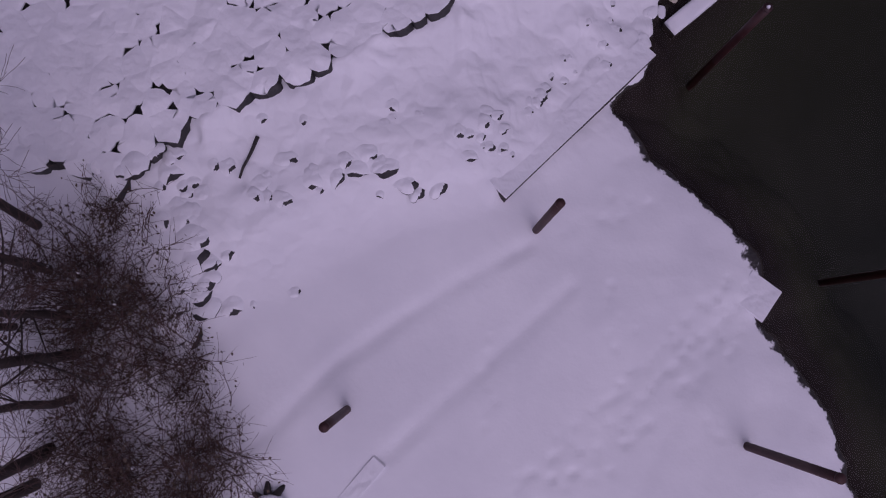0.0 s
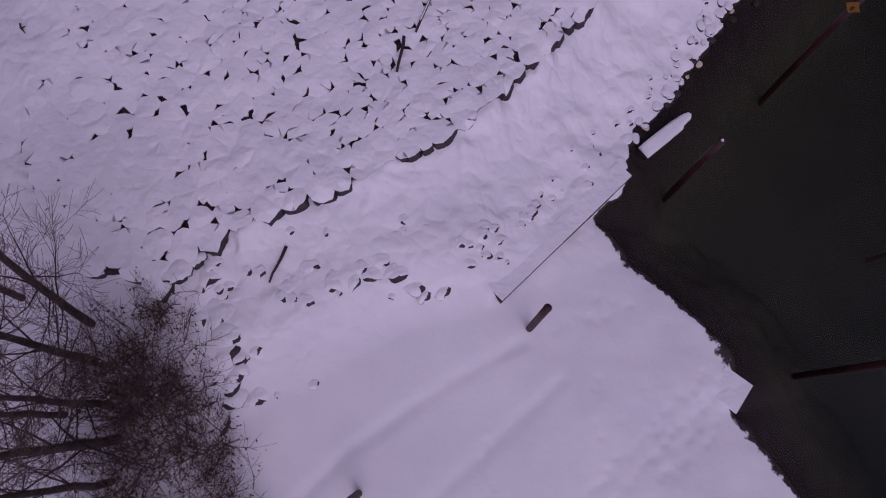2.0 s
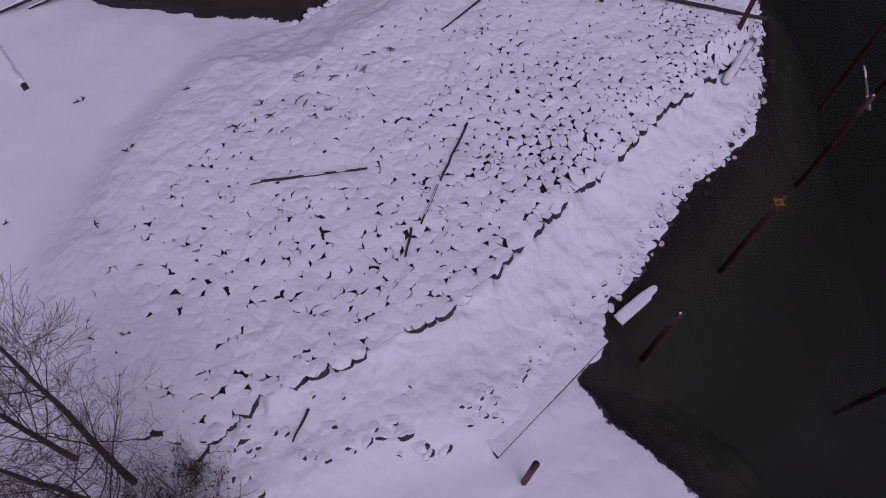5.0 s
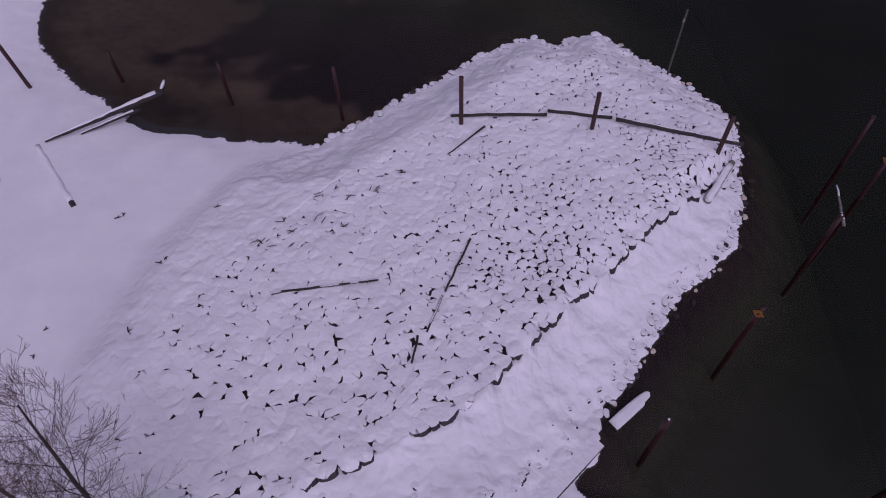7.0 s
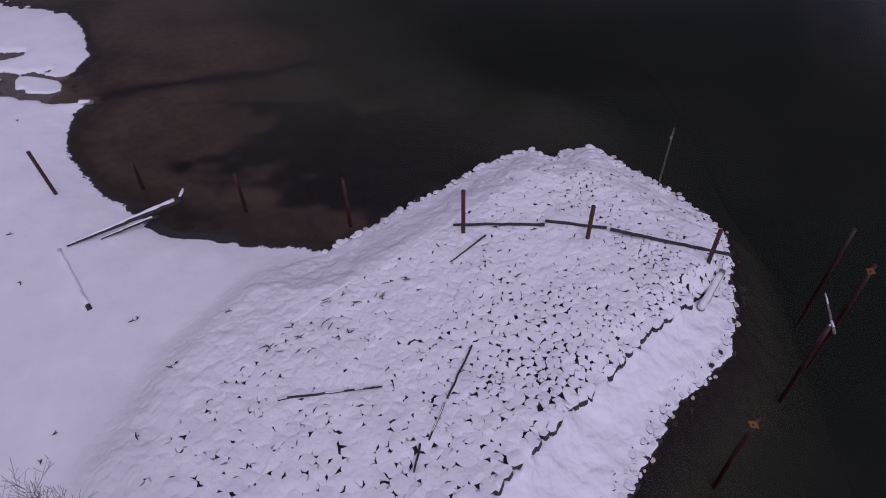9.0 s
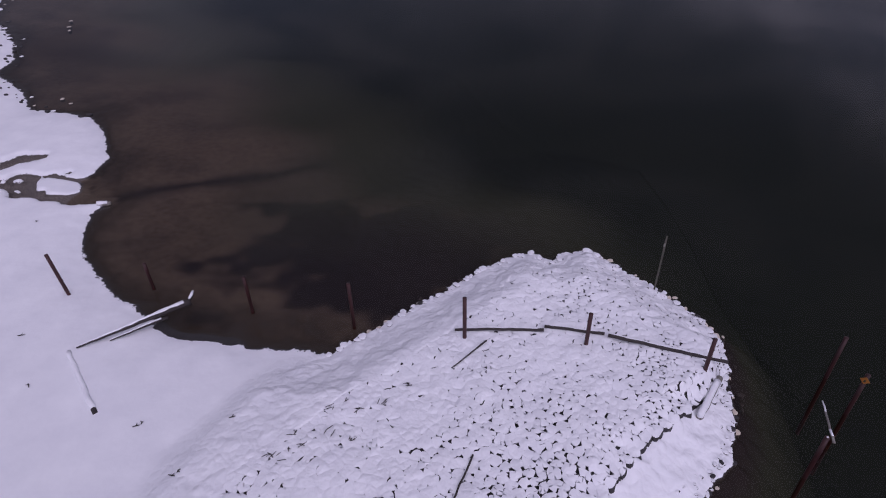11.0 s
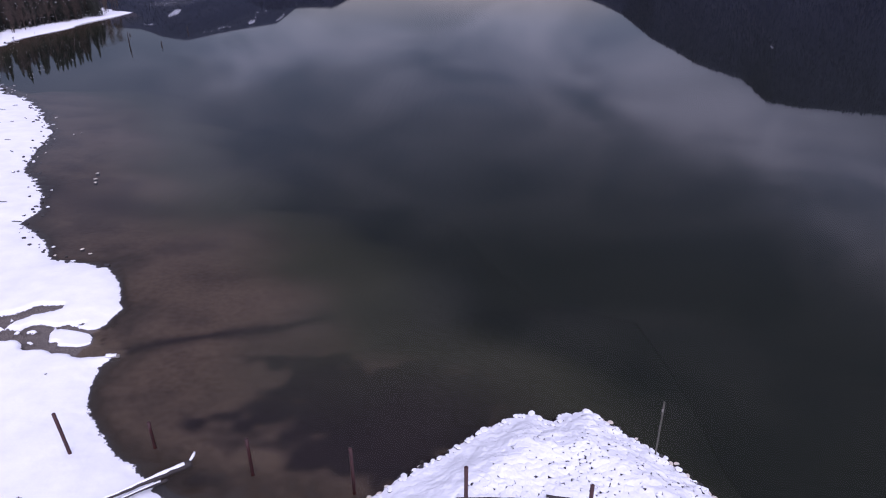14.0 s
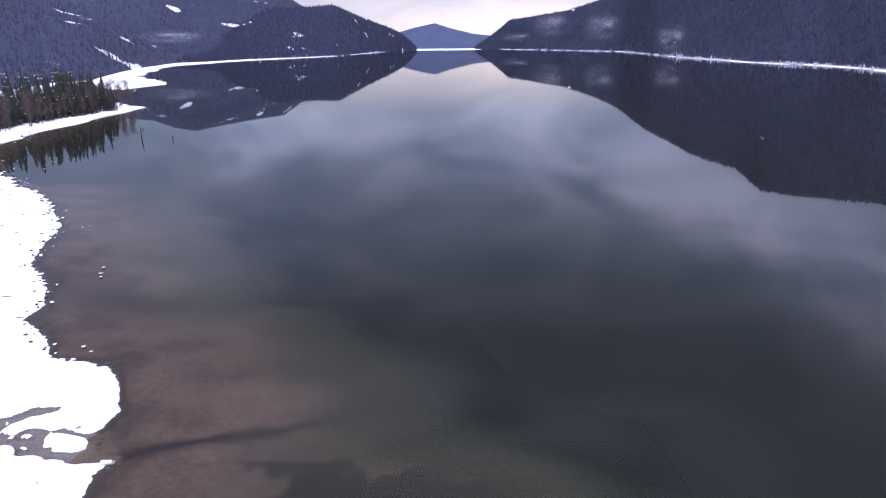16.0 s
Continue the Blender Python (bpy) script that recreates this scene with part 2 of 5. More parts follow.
def ground_material():
    """Snow above the waterline, wet gravel along it, silt and weedy patches on a lakebed coloured darker with depth."""
    m, nt, b = material("snowy_shore_ground", 0.8)
    geo = add(nt, "ShaderNodeNewGeometry")
    sep = add(nt, "ShaderNodeSeparateXYZ")
    nt.links.new(geo.outputs["Position"], sep.inputs[0])
    z = sep.outputs[2]
    at = add(nt, "ShaderNodeAttribute")
    at.attribute_name = "bare"
    big = noise_tex(nt, 0.35, 3.0)
    mid = noise_tex(nt, 1.6, 4.0)
    fine = noise_tex(nt, 9.0, 4.0)
    rag = noise_tex(nt, 3.0, 5.0)
    snow_col = ramp(nt, big, [(0.3, (0.78, 0.79, 0.82)), (0.7, (0.86, 0.87, 0.89))])
    rocky = ramp(nt, fine, [(0.3, (0.012, 0.011, 0.012)), (0.7, (0.048, 0.044, 0.042))])
    patch = noise_tex(nt, 0.09, 4.0)
    silt = ramp(nt, patch, [(0.36, (0.05, 0.043, 0.044)), (0.5, (0.086, 0.071, 0.065)), (0.7, (0.110, 0.092, 0.080))])
    silt = mix(nt, 0.35, silt, ramp(nt, mid, [(0.3, (0.05, 0.042, 0.038)), (0.7, (0.118, 0.100, 0.088))]))
    # light lost in deep water, painted into the bed's colour
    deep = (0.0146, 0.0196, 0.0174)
    dark_bed = add(nt, "ShaderNodeAttribute")
    dark_bed.attribute_name = "dark_bed"
    silt = mix(nt, dark_bed.outputs["Fac"], silt, (0.020, 0.018, 0.024))
    # silt turns greenish, then dark, with depth, in place of absorbing water
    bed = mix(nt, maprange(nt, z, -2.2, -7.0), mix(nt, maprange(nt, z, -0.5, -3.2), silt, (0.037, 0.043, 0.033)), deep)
    bar = add(nt, "ShaderNodeAttribute")
    bar.attribute_name = "gravel_bar"
    rocky = mix(nt, bar.outputs["Fac"], rocky, ramp(nt, fine, [(0.3, (0.05, 0.042, 0.038)), (0.7, (0.17, 0.145, 0.128))]))
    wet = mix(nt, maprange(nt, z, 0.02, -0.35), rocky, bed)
    edge = maths(nt, "ADD", z, maths(nt, "MULTIPLY", maths(nt, "SUBTRACT", rag, 0.5), 0.25))
    cover = maprange(nt, edge, 0.07, 0.11)
    cover = maths(nt, "MULTIPLY", cover, maths(nt, "SUBTRACT", 1.0, maprange(nt, maths(nt, "ADD", at.outputs["Fac"], maths(nt, "MULTIPLY", maths(nt, "SUBTRACT", rag, 0.5), 0.6)), 0.45, 0.55)))
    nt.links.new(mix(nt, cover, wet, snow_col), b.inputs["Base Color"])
    nt.links.new(maprange(nt, z, -0.15, 0.0, 0.0, 0.5), b.inputs["Specular IOR Level"])
    rough_at = add(nt, "ShaderNodeAttribute")
    rough_at.attribute_name = "lumpy"
    lump = noise_tex(nt, 2.2, 1.5)
    h = maths(nt, "ADD", maths(nt, "MULTIPLY", mid, 0.35), maths(nt, "MULTIPLY", fine, 0.06))
    h = maths(nt, "ADD", h, maths(nt, "MULTIPLY", maths(nt, "MULTIPLY", lump, 0.45), rough_at.outputs["Fac"]))
    # pillows of snow over the stones beneath
    co = add(nt, "ShaderNodeTexCoord")
    wob = add(nt, "ShaderNodeVectorMath")
    warp = add(nt, "ShaderNodeTexNoise")
    warp.inputs["Scale"].default_value = 0.9
    nt.links.new(co.outputs["Object"], warp.inputs["Vector"])
    wob.operation = "ADD"
    nt.links.new(co.outputs["Object"], wob.inputs[0])
    nt.links.new(warp.outputs["Color"], wob.inputs[1])
    cells = add(nt, "ShaderNodeTexVoronoi")
    cells.feature = "SMOOTH_F1"
    cells.inputs["Scale"].default_value = 1.9
    cells.inputs["Smoothness"].default_value = 0.5
    nt.links.new(wob.outputs[0], cells.inputs["Vector"])
    pillow = maths(nt, "MULTIPLY", maths(nt, "POWER", cells.outputs["Distance"], 1.6), -1.3)
    h = maths(nt, "ADD", h, maths(nt, "MULTIPLY", pillow, rough_at.outputs["Fac"]))
    bump(nt, b, maths(nt, "MULTIPLY", h, maprange(nt, z, -0.5, 0.0)), 0.5, 0.14)
    return m


GROUND = ground_material()


def water_material():
    m = bpy.data.materials.new("still_lake_water")
    m.use_nodes = True
    nt = m.node_tree
    nt.nodes.clear()
    out = add(nt, "ShaderNodeOutputMaterial")
    lw = add(nt, "ShaderNodeLayerWeight")
    lw.inputs["Blend"].default_value = 0.5
    gloss = maths(nt, "ADD", maths(nt, "MULTIPLY", maths(nt, "POWER", lw.outputs["Facing"], 5.0), 0.98), 0.02)
    gl = add(nt, "ShaderNodeBsdfGlossy")
    gl.inputs["Roughness"].default_value = 0.02
    tr = add(nt, "ShaderNodeBsdfTransparent")
    tr.inputs["Color"].default_value = (0.88, 0.82, 0.73, 1)
    mx = add(nt, "ShaderNodeMixShader")
    nt.links.new(gloss, mx.inputs[0])
    nt.links.new(tr.outputs[0], mx.inputs[1])
    nt.links.new(gl.outputs[0], mx.inputs[2])
    nt.links.new(mx.outputs[0], out.inputs[0])
    return m


WATER = water_material()


# ---- mesh helpers ----
class Geo:
    """Collects vertices and faces of one mesh."""

    def __init__(self):
        self.v, self.f, self.m = [], [], []

    def face(self, ids, mat=0):
        self.f.append(tuple(ids))
        self.m.append(mat)

    def tube(self, pts, radii, sides=6, mat=0, caps=True):
        rings = []
        pts = [Vector(p) for p in pts]
        for i, p in enumerate(pts):
            a = pts[min(i + 1, len(pts) - 1)] - pts[max(i - 1, 0)]
            a.normalize()
            s = a.cross(Vector((0, 0, 1)) if abs(a.z) < 0.9 else Vector((1, 0, 0))).normalized()
            u = s.cross(a)
            k = len(self.v)
            for j in range(sides):
                w = 2 * math.pi * j / sides
                self.v.append(tuple(p + (s * math.cos(w) + u * math.sin(w)) * radii[i]))
            rings.append(k)
        for r0, r1 in zip(rings, rings[1:]):
            for j in range(sides):
                q = (j + 1) % sides
                self.face((r0 + j, r0 + q, r1 + q, r1 + j), mat)
        if caps:
            self.face(range(rings[0] + sides - 1, rings[0] - 1, -1), mat)
            self.face(range(rings[-1], rings[-1] + sides), mat)

    def box(self, m, size, mat=0, taper=0.0):
        k = len(self.v)
        x, y, z = size[0] / 2, size[1] / 2, size[2] / 2
        for sz in (-1, 1):
            t = 1 - (taper if sz > 0 else 0)
            for sx, sy in ((-1, -1), (1, -1), (1, 1), (-1, 1)):
                self.v.append(tuple(m @ Vector((sx * x * t, sy * y * t, sz * z))))
        for q in ((3, 2, 1, 0), (4, 5, 6, 7), (0, 1, 5, 4), (1, 2, 6, 5), (2, 3, 7, 6), (3, 0, 4, 7)):
            self.face([k + i for i in q], mat)

    def prism(self, rings, mats, close_top=True, close_bottom=False):
        """Rings of equal length, low to high; mats: one a band, and one for the top."""
        ks = []
        n = len(rings[0])
        for r in rings:
            ks.append(len(self.v))
            self.v.extend(tuple(p) for p in r)
        for b, (r0, r1) in enumerate(zip(ks, ks[1:])):
            for j in range(n):
                q = (j + 1) % n
                self.face((r0 + j, r0 + q, r1 + q, r1 + j), mats[b])
        if close_top:
            self.face(range(ks[-1], ks[-1] + n), mats[-1])
        if close_bottom:
            self.face(range(ks[0] + n - 1, ks[0] - 1, -1), mats[0])

    def mesh(self, name, mats, smooth=True):
        me = bpy.data.meshes.new(name)
        me.from_pydata(self.v, [], self.f)
        for m in mats:
            me.materials.append(m)
        if len(mats) > 1:
            me.polygons.foreach_set("material_index", self.m)
        if smooth:
            me.polygons.foreach_set("use_smooth", [True] * len(self.f))
        me.update()
        return me


def part(name, geo, mats, parent, label="", smooth=True):
    if not isinstance(mats, (list, tuple)):
        mats = [mats]
    ob = new(name, geo.mesh(name, mats, smooth))
    ob.parent = parent
    if label:
        tagged(ob, label)
    return ob


def thing(name, x, y, z, label, category, group="", kind=""):
    e = new(name)
    e.location = (x, y, z)
    e.empty_display_size = 0.2
    return tagged(e, label, category, group, kind)


# ---- plan of the shore ----
_tab = np.random.RandomState(7).rand(256, 256)


def vnoise(x, y, s):
    """Smooth value noise of cell size s, -1 to 1."""
    x, y = np.asarray(x, float) / s + 1000.3, np.asarray(y, float) / s + 1000.7
    i, j = np.floor(x).astype(int), np.floor(y).astype(int)
    u, v = x - i, y - j
    u, v = u * u * (3 - 2 * u), v * v * (3 - 2 * v)
    g = lambda a, b: _tab[a % 256, b % 256]
    r = g(i, j) * (1 - u) * (1 - v) + g(i + 1, j) * u * (1 - v) + g(i, j + 1) * (1 - u) * v + g(i + 1, j + 1) * u * v
    return 2 * r - 1


def inside_by(poly, x, y):
    """Distance to the outline, positive inside."""
    x, y = np.asarray(x, float), np.asarray(y, float)
    best = np.full(x.shape, 1e18)
    odd = np.zeros(x.shape, bool)
    n = len(poly)
    for k in range(n):
        (ax, ay), (bx, by) = poly[k], poly[(k + 1) % n]
        dx, dy = bx - ax, by - ay
        t = np.clip(((x - ax) * dx + (y - ay) * dy) / (dx * dx + dy * dy + 1e-12), 0, 1)
        best = np.minimum(best, (x - ax - t * dx) ** 2 + (y - ay - t * dy) ** 2)
        if ay != by:
            odd ^= ((ay > y) != (by > y)) & (x < (bx - ax) * (y - ay) / (by - ay) + ax)
    return np.where(odd, 1, -1) * np.sqrt(best)


def line_dist(pts, x, y):
    best = np.full(np.shape(x), 1e18)
    for (ax, ay), (bx, by) in zip(pts, pts[1:]):
        dx, dy = bx - ax, by - ay
        t = np.clip(((x - ax) * dx + (y - ay) * dy) / (dx * dx + dy * dy), 0, 1)
        best = np.minimum(best, (x - ax - t * dx) ** 2 + (y - ay - t * dy) ** 2)
    return np.sqrt(best)


def sm(x, a, b):
    t = np.clip((np.asarray(x, float) - a) / (b - a), 0, 1)
    return t * t * (3 - 2 * t)


NEAR_SHORE = [(40, -70), (22, -26), (12.9, -3.7), (12.4, -2), (11.4, -0.1), (10.8, 1.2), (10.3, 1.8), (10.6, 2.9), (10.1, 4.1), (9.1, 5.4), (7.6, 6.7), (7, 7.2), (6.5, 7.9), (5.8, 9.1), (5.4, 9.6)]
JETTY_EAST = [(6.6, 11.4), (6.7, 12), (7.3, 13.4), (8.7, 15.2), (9.5, 16.3), (11, 18.5), (12.2, 19.8), (14.7, 22.1), (17, 24.7), (18.2, 27.5), (18.6, 28.6), (18.7, 30.5), (19.5, 33.5), (19.6, 36.5), (17.6, 39.8), (15.8, 41.9), (13.2, 44.6), (11.3, 47.2)]
JETTY_WEST = [(8.7, 46.3), (7.4, 45.3), (6, 46.6), (3.6, 45.8), (1.1, 44.2), (-1.4, 41.8), (-5.9, 38.2), (-10, 34.6), (-11, 33.6)]
COVE = [(-13.5, 34.2), (-17.1, 34.5), (-19, 35.1), (-22.7, 35.6), (-25.3, 36.6), (-27.4, 38.3), (-31.1, 40.4), (-33.7, 43.1), (-35.8, 45.6), (-37.8, 49.2), (-38.8, 53.1), (-38.3, 55.1), (-41, 55.9)]
SPIT = [(-43.4, 59.6), (-42.6, 61), (-42.3, 65), (-45.8, 71.5), (-49.7, 75.8), (-56, 77.8), (-59, 78), (-63, 83.4), (-71.6, 90.8), (-72, 96.8), (-78, 106.4), (-88, 117), (-93.5, 129), (-99.3, 145), (-113, 163), (-129, 182), (-154, 206), (-172, 224), (-205, 264), (-212, 290), (-219, 318), (-220, 352), (-221, 396), (-226, 456)]
FAR_WEST = [(-277, 500), (-292, 511), (-375, 630), (-344, 645), (-331, 737), (-463, 922), (-600, 1333), (-590, 1751), (-450, 2274), (-415, 3000), (-400, 3600), (-330, 4150)]
FAR_EAST = [(160, 4180), (420, 3500), (640, 2757), (553, 1750), (540, 1274), (584, 1112), (556, 886), (640, 700), (900, 300), (1300, -300), (1300, -1200)]
LAND = NEAR_SHORE + JETTY_EAST + JETTY_WEST + COVE + SPIT + FAR_WEST + FAR_EAST + [(4700, -1200), (4700, 4800), (-4700, 4800), (-4700, -1200), (40, -1200)]
CREST = [(-11, 6.3), (-9, 7.9), (-7.6, 8.7), (-5.5, 9.5), (-3, 10.9), (-1, 11.7), (1.6, 14.2), (2.9, 15.6), (5.3, 18.3), (8.4, 21.3), (11.2, 24.4), (13.5, 26.2), (16, 28.4)]
STONY = CREST + [(17.5, 29.6), (18.4, 31), (19.3, 33.5), (19.4, 36.4), (17.4, 39.6), (15.6, 41.7), (13, 44.4), (11.2, 47), (8.8, 46.1), (6.6, 44.6), (3.6, 40.5), (0.4, 36), (-1.2, 34), (-4.7, 30.7), (-8.2, 27.9), (-11.3, 24.7), (-13.6, 22.5), (-15.5, 19.4), (-17.4, 14.8), (-17.6, 11.7), (-16, 8.5), (-13.5, 6.5)]
BENCH_EDGE = [(-9.2, 1.0), (-9.3, 4.1), (-7.6, 5.6), (-5.7, 6.2), (-3.5, 6.8), (-1.8, 6.0), (-0.6, 6.6), (0.6, 6.6), (1.0, 6.35), (4.8, 9.95)]
BENCH = BENCH_EDGE + [(6.6, 11.0), (6.7, 12), (8.7, 15.2), (12.2, 19.8), (17, 24.7), (18.2, 27.5), (17, 29)] + CREST[::-1] + [(-13.5, 6.5), (-13, 2)]
JETTY = [(-9.3, 3), (-3.5, 6.5), (0.5, 7.5), (6, 11)] + JETTY_EAST[1:] + JETTY_WEST + [(-14, 31), (-18.5, 23), (-20.5, 15), (-20, 8), (-14, 4)]
CREEK_BARS = [(-90, 66), (-55, 61.4), (-53.5, 62.8), (-52, 64.5), (-49.2, 64.4), (-50.3, 63), (-52, 62.3), (-52.7, 60.6), (-55, 58.8), (-90, 61)]
CREEK_MOUTH = [(-90, 57.5), (-53.4, 58.2), (-51.2, 59.4), (-48.4, 60.1), (-45.4, 60.6), (-44.1, 59.8), (-42.9, 60.3), (-41.1, 60), (-37.5, 55.2), (-39, 55.4), (-40, 54.9), (-42.2, 55), (-45.5, 55.4), (-48.7, 55.7), (-50.6, 56.9), (-53, 57), (-90, 55)]
CREEK_ISLAND = [(-48, 58.4), (-47.6, 59.5), (-46.3, 59.6), (-44.4, 59.4), (-42.9, 59.1), (-42.5, 57.4), (-43.2, 56.5), (-45.3, 56.5), (-46.8, 57)]
CREEK_BED = [(-38.9, 55.3), (-34.5, 58.2), (-28, 61.6), (-22.5, 63.5), (-17.5, 67.2)]
COVE_GRAVEL = [(-25.4, 36.6), (-24.0, 36.1), (-22.2, 35.5), (-20.5, 35.35), (-18.6, 35.0)]


PIT = 0.24


def crest_bare(x, y):
    """Where the rock faces along the crest stand free of snow, 0 to 1."""
    return np.clip(2.4 * vnoise(x, y, 1.15) + 1.2 * vnoise(x + 9, y, 0.5) + 1.45 + 0.6 * sm(y, 12, 18), 0.0, 1.0)



def ground_z(x, y, tuck=0.0):
    """Height of the ground and its snow, and how bare of snow it is. tuck: how far the bench runs on beneath the crest stones."""
    x, y = np.asarray(x, float), np.asarray(y, float)
    d = inside_by(LAND, x, y)
    near = sm(-np.hypot(x + 10, y - 40), -260, -110)
    d = d + near * (0.22 * vnoise(x, y, 1.3) + (0.15 + 0.13 * sm(inside_by(JETTY, x, y), -1.5, 0.0)) * vnoise(x, y, 0.62))
    far = 1 - near
    d = d + far * 4.0 * vnoise(x, y, 23.0)
    zl = 0.05 + 1.05 * (1 - np.exp(-np.maximum(d, 0) / 4.2)) + 0.008 * np.maximum(d, 0)
    zl = zl + 1.1 * sm(-x, 8.0, 14.5) * sm(-y, -9, -5) + 0.05 * vnoise(x, y, 3.7) * sm(d, 0.5, 3)
    zl = zl + 0.05 * np.maximum(d - 60, 0) * sm(d, 60, 200)
    # old waterline terraces in the snow
    for pts, hgt in (([(-7.0, -2.2), (-4.4, 0.4), (-1.0, 2.7), (2.0, 4.4)], 0.10), ([(-3.5, -3.2), (-1.0, -1.0), (1.2, 1.0), (3.4, 2.9)], 0.08), ([(4.0, -6), (7.0, -1), (9.2, 2.6)], 0.05)):
        zl = zl - hgt * np.exp(-(line_dist(pts, x, y) / 0.28) ** 2) * (0.7 + 0.4 * vnoise(x, y, 0.9))
    j = sm(inside_by(JETTY, x, y), -2.2, 1.2)
    st = inside_by(STONY, x, y)
    cd = line_dist(CREST, x, y)
    st = st - tuck * (1 - sm(cd, 0.6, 1.2)) * (1 - sm(y, 26, 27.5))
    tip = sm(st, -0.3, 0.8) * sm(y, 28, 31) * sm(x, 8, 13) * (1 - sm(y, 32.5, 35.5))
    zj = np.minimum(0.12 + (0.33 + 0.55 * tip) * np.maximum(d, 0), 2.0 + 0.1 * vnoise(x, y, 4.0))
    east = 1 - sm(line_dist(CREST, x, y), 2.0, 5.0)
    step = sm(st, -0.05, 0.05) * east + sm(st, -5.5, 1.0) * (1 - east)
    zj = zj + 0.75 * step * sm(d, 0.3, 4.0 - 2.2 * tip)
    # drifts piled here and there against the crest
    zj = zj + sm(-st, -0.05, 0.05) * (0.16 * np.exp(-cd / 1.6) + 0.20 * np.exp(-(cd / 0.9) ** 2) + 0.40 * (1 - crest_bare(x, y)) * np.exp(-(cd / 0.62) ** 2)) * sm(d, 0.3, 4.0)
    bench = inside_by(BENCH, x, y)
    zb = sm(bench, -0.25, 0.25)
    zland = zl * (1 - j) + np.maximum(zj, zl * 0.6) * j + 0.28 * zb * (1 - sm(st, -0.5, 0)) * np.maximum(1 - j, 1 - sm(line_dist([(0.85, 6.15), (4.7, 9.7), (6.6, 11.4)], x, y), 0.6, 2.2))
    # underwater: gentle in the cove, steep off the jetty
    o = np.maximum(-d, 0)
    ol = line_dist(COVE + SPIT[:16], x, y) + 4 * vnoise(x, y, 11.0)
    ol = np.where(x < 25, np.maximum(ol, 0), 80)
    zw = np.maximum(-0.040 * ol - 0.0024 * ol * ol, -0.95 * o) - 0.11 * np.minimum(o, 1.2)
    zw = np.minimum(zw, -0.02 * o)
    zw = np.maximum(zw, -11) + 0.05 * vnoise(x, y, 0.8) * sm(o, 0, 1)
    z = np.where(d > 0, zland, zw)
    gravel = np.zeros(x.shape)
    rag = 0.45 * vnoise(x, y, 1.7) + 0.35 * vnoise(x, y, 0.8)
    for poly, keep in ((CREEK_BARS, None), (CREEK_MOUTH, CREEK_ISLAND)):
        c = sm(inside_by(poly, x, y) + rag, -0.6, 0.1)
        if keep:
            c = c * (1 - sm(inside_by(keep, x, y) + 0.7 * rag, -0.15, 0.25))
        c = c * (1 - 0.9 * sm(vnoise(x, y, 1.1) + 0.5 * vnoise(x, y, 0.6), 0.75, 1.0))
        z = z * (1 - c) + np.minimum(z, 0.10 if keep is None else 0.05 - 0.12 * sm(x, -44, -41)) * c
        gravel = np.maximum(gravel, c * 1.1)
    c = np.exp(-(line_dist(COVE_GRAVEL, x, y) / (0.62 + 0.3 * vnoise(x, y, 0.9))) ** 2)
    z = z * (1 - 0.6 * c) + 0.06 * 0.6 * c
    gravel = np.maximum(gravel, 1.0 * c)
    # bank on the uphill side of the timber sill
    ux, uy = 0.712, 0.703
    sa, sq = (x - 1.16) * ux + (y - 5.83) * uy, -(x - 1.16) * uy + (y - 5.83) * ux
    bank = sm(sq, 0.15, 0.5) * (1 - sm(sq, 1.0, 3.2)) * sm(sa, -0.6, 0.3) * (1 - sm(sa, 7.5, 7.8))
    z = np.maximum(z, z * (1 - bank) + (1.37 - 0.09 * sa) * bank)
    lumps = sm(inside_by(JETTY, x, y), -1, 1) * sm(d, 0.3, 1.5)
    z = z + lumps * (0.06 * vnoise(x, y, 0.9) + 0.05 * vnoise(x, y, 0.55)) * (1 - sm(st, -0.3, 0.3) * 0.5)
    under = (st > 0) & (d > 0)
    z = np.where(under, z - PIT, z)
    return z, np.where(under, 1.0, gravel), under

def zgs(pts):
    """Snow levels of many places at once."""
    a = np.array(pts, float)
    z, b, u = ground_z(a[:, 0], a[:, 1])
    return z + PIT * u


def zg(x, y):
    z, b, u = ground_z(np.array([x]), np.array([y]))
    return float(z[0] + PIT * u[0])


# ---- ground: one sheet from the lakebed to the horizon ----
def spread(a, b, step, lo, hi, grow=1.03):
    mid = list(np.arange(a, b, step))
    up, s = [mid[-1]], step
    while up[-1] < hi:
        s *= grow
        up.append(up[-1] + s)
    dn, s = [mid[0]], step
    while dn[-1] > lo:
        s *= grow
        dn.append(dn[-1] - s)
    return np.array(dn[:0:-1] + mid + up[1:])


def finer(a, lo, hi):
    """Halves the spacing within a stretch."""
    m = (a[1:] + a[:-1]) / 2
    return np.sort(np.concatenate([a, m[(m > lo) & (m < hi)]]))


def footprints(x, y):
    """Trampled tracks across the snow below the bench."""
    rn = np.random.RandomState(77)
    dz = np.zeros(x.shape)
    for ax, ay, bx, by, n, wd, dp in TRACKS:
        for k in range(n):
            t = (k + rn.uniform(-0.9, 0.9)) / n
            px_, py_ = ax + (bx - ax) * t + rn.normal(0, 1.5 * wd), ay + (by - ay) * t + rn.normal(0, 1.5 * wd)
            s = rn.uniform(0.08, 0.15)
            near = (np.abs(x - px_) < 0.6) & (np.abs(y - py_) < 0.6)
            dz[near] -= 1.3 * dp * rn.uniform(0.4, 1.2) * np.exp(-((x[near] - px_) ** 2 + (y[near] - py_) ** 2) / (s * s))
    return dz


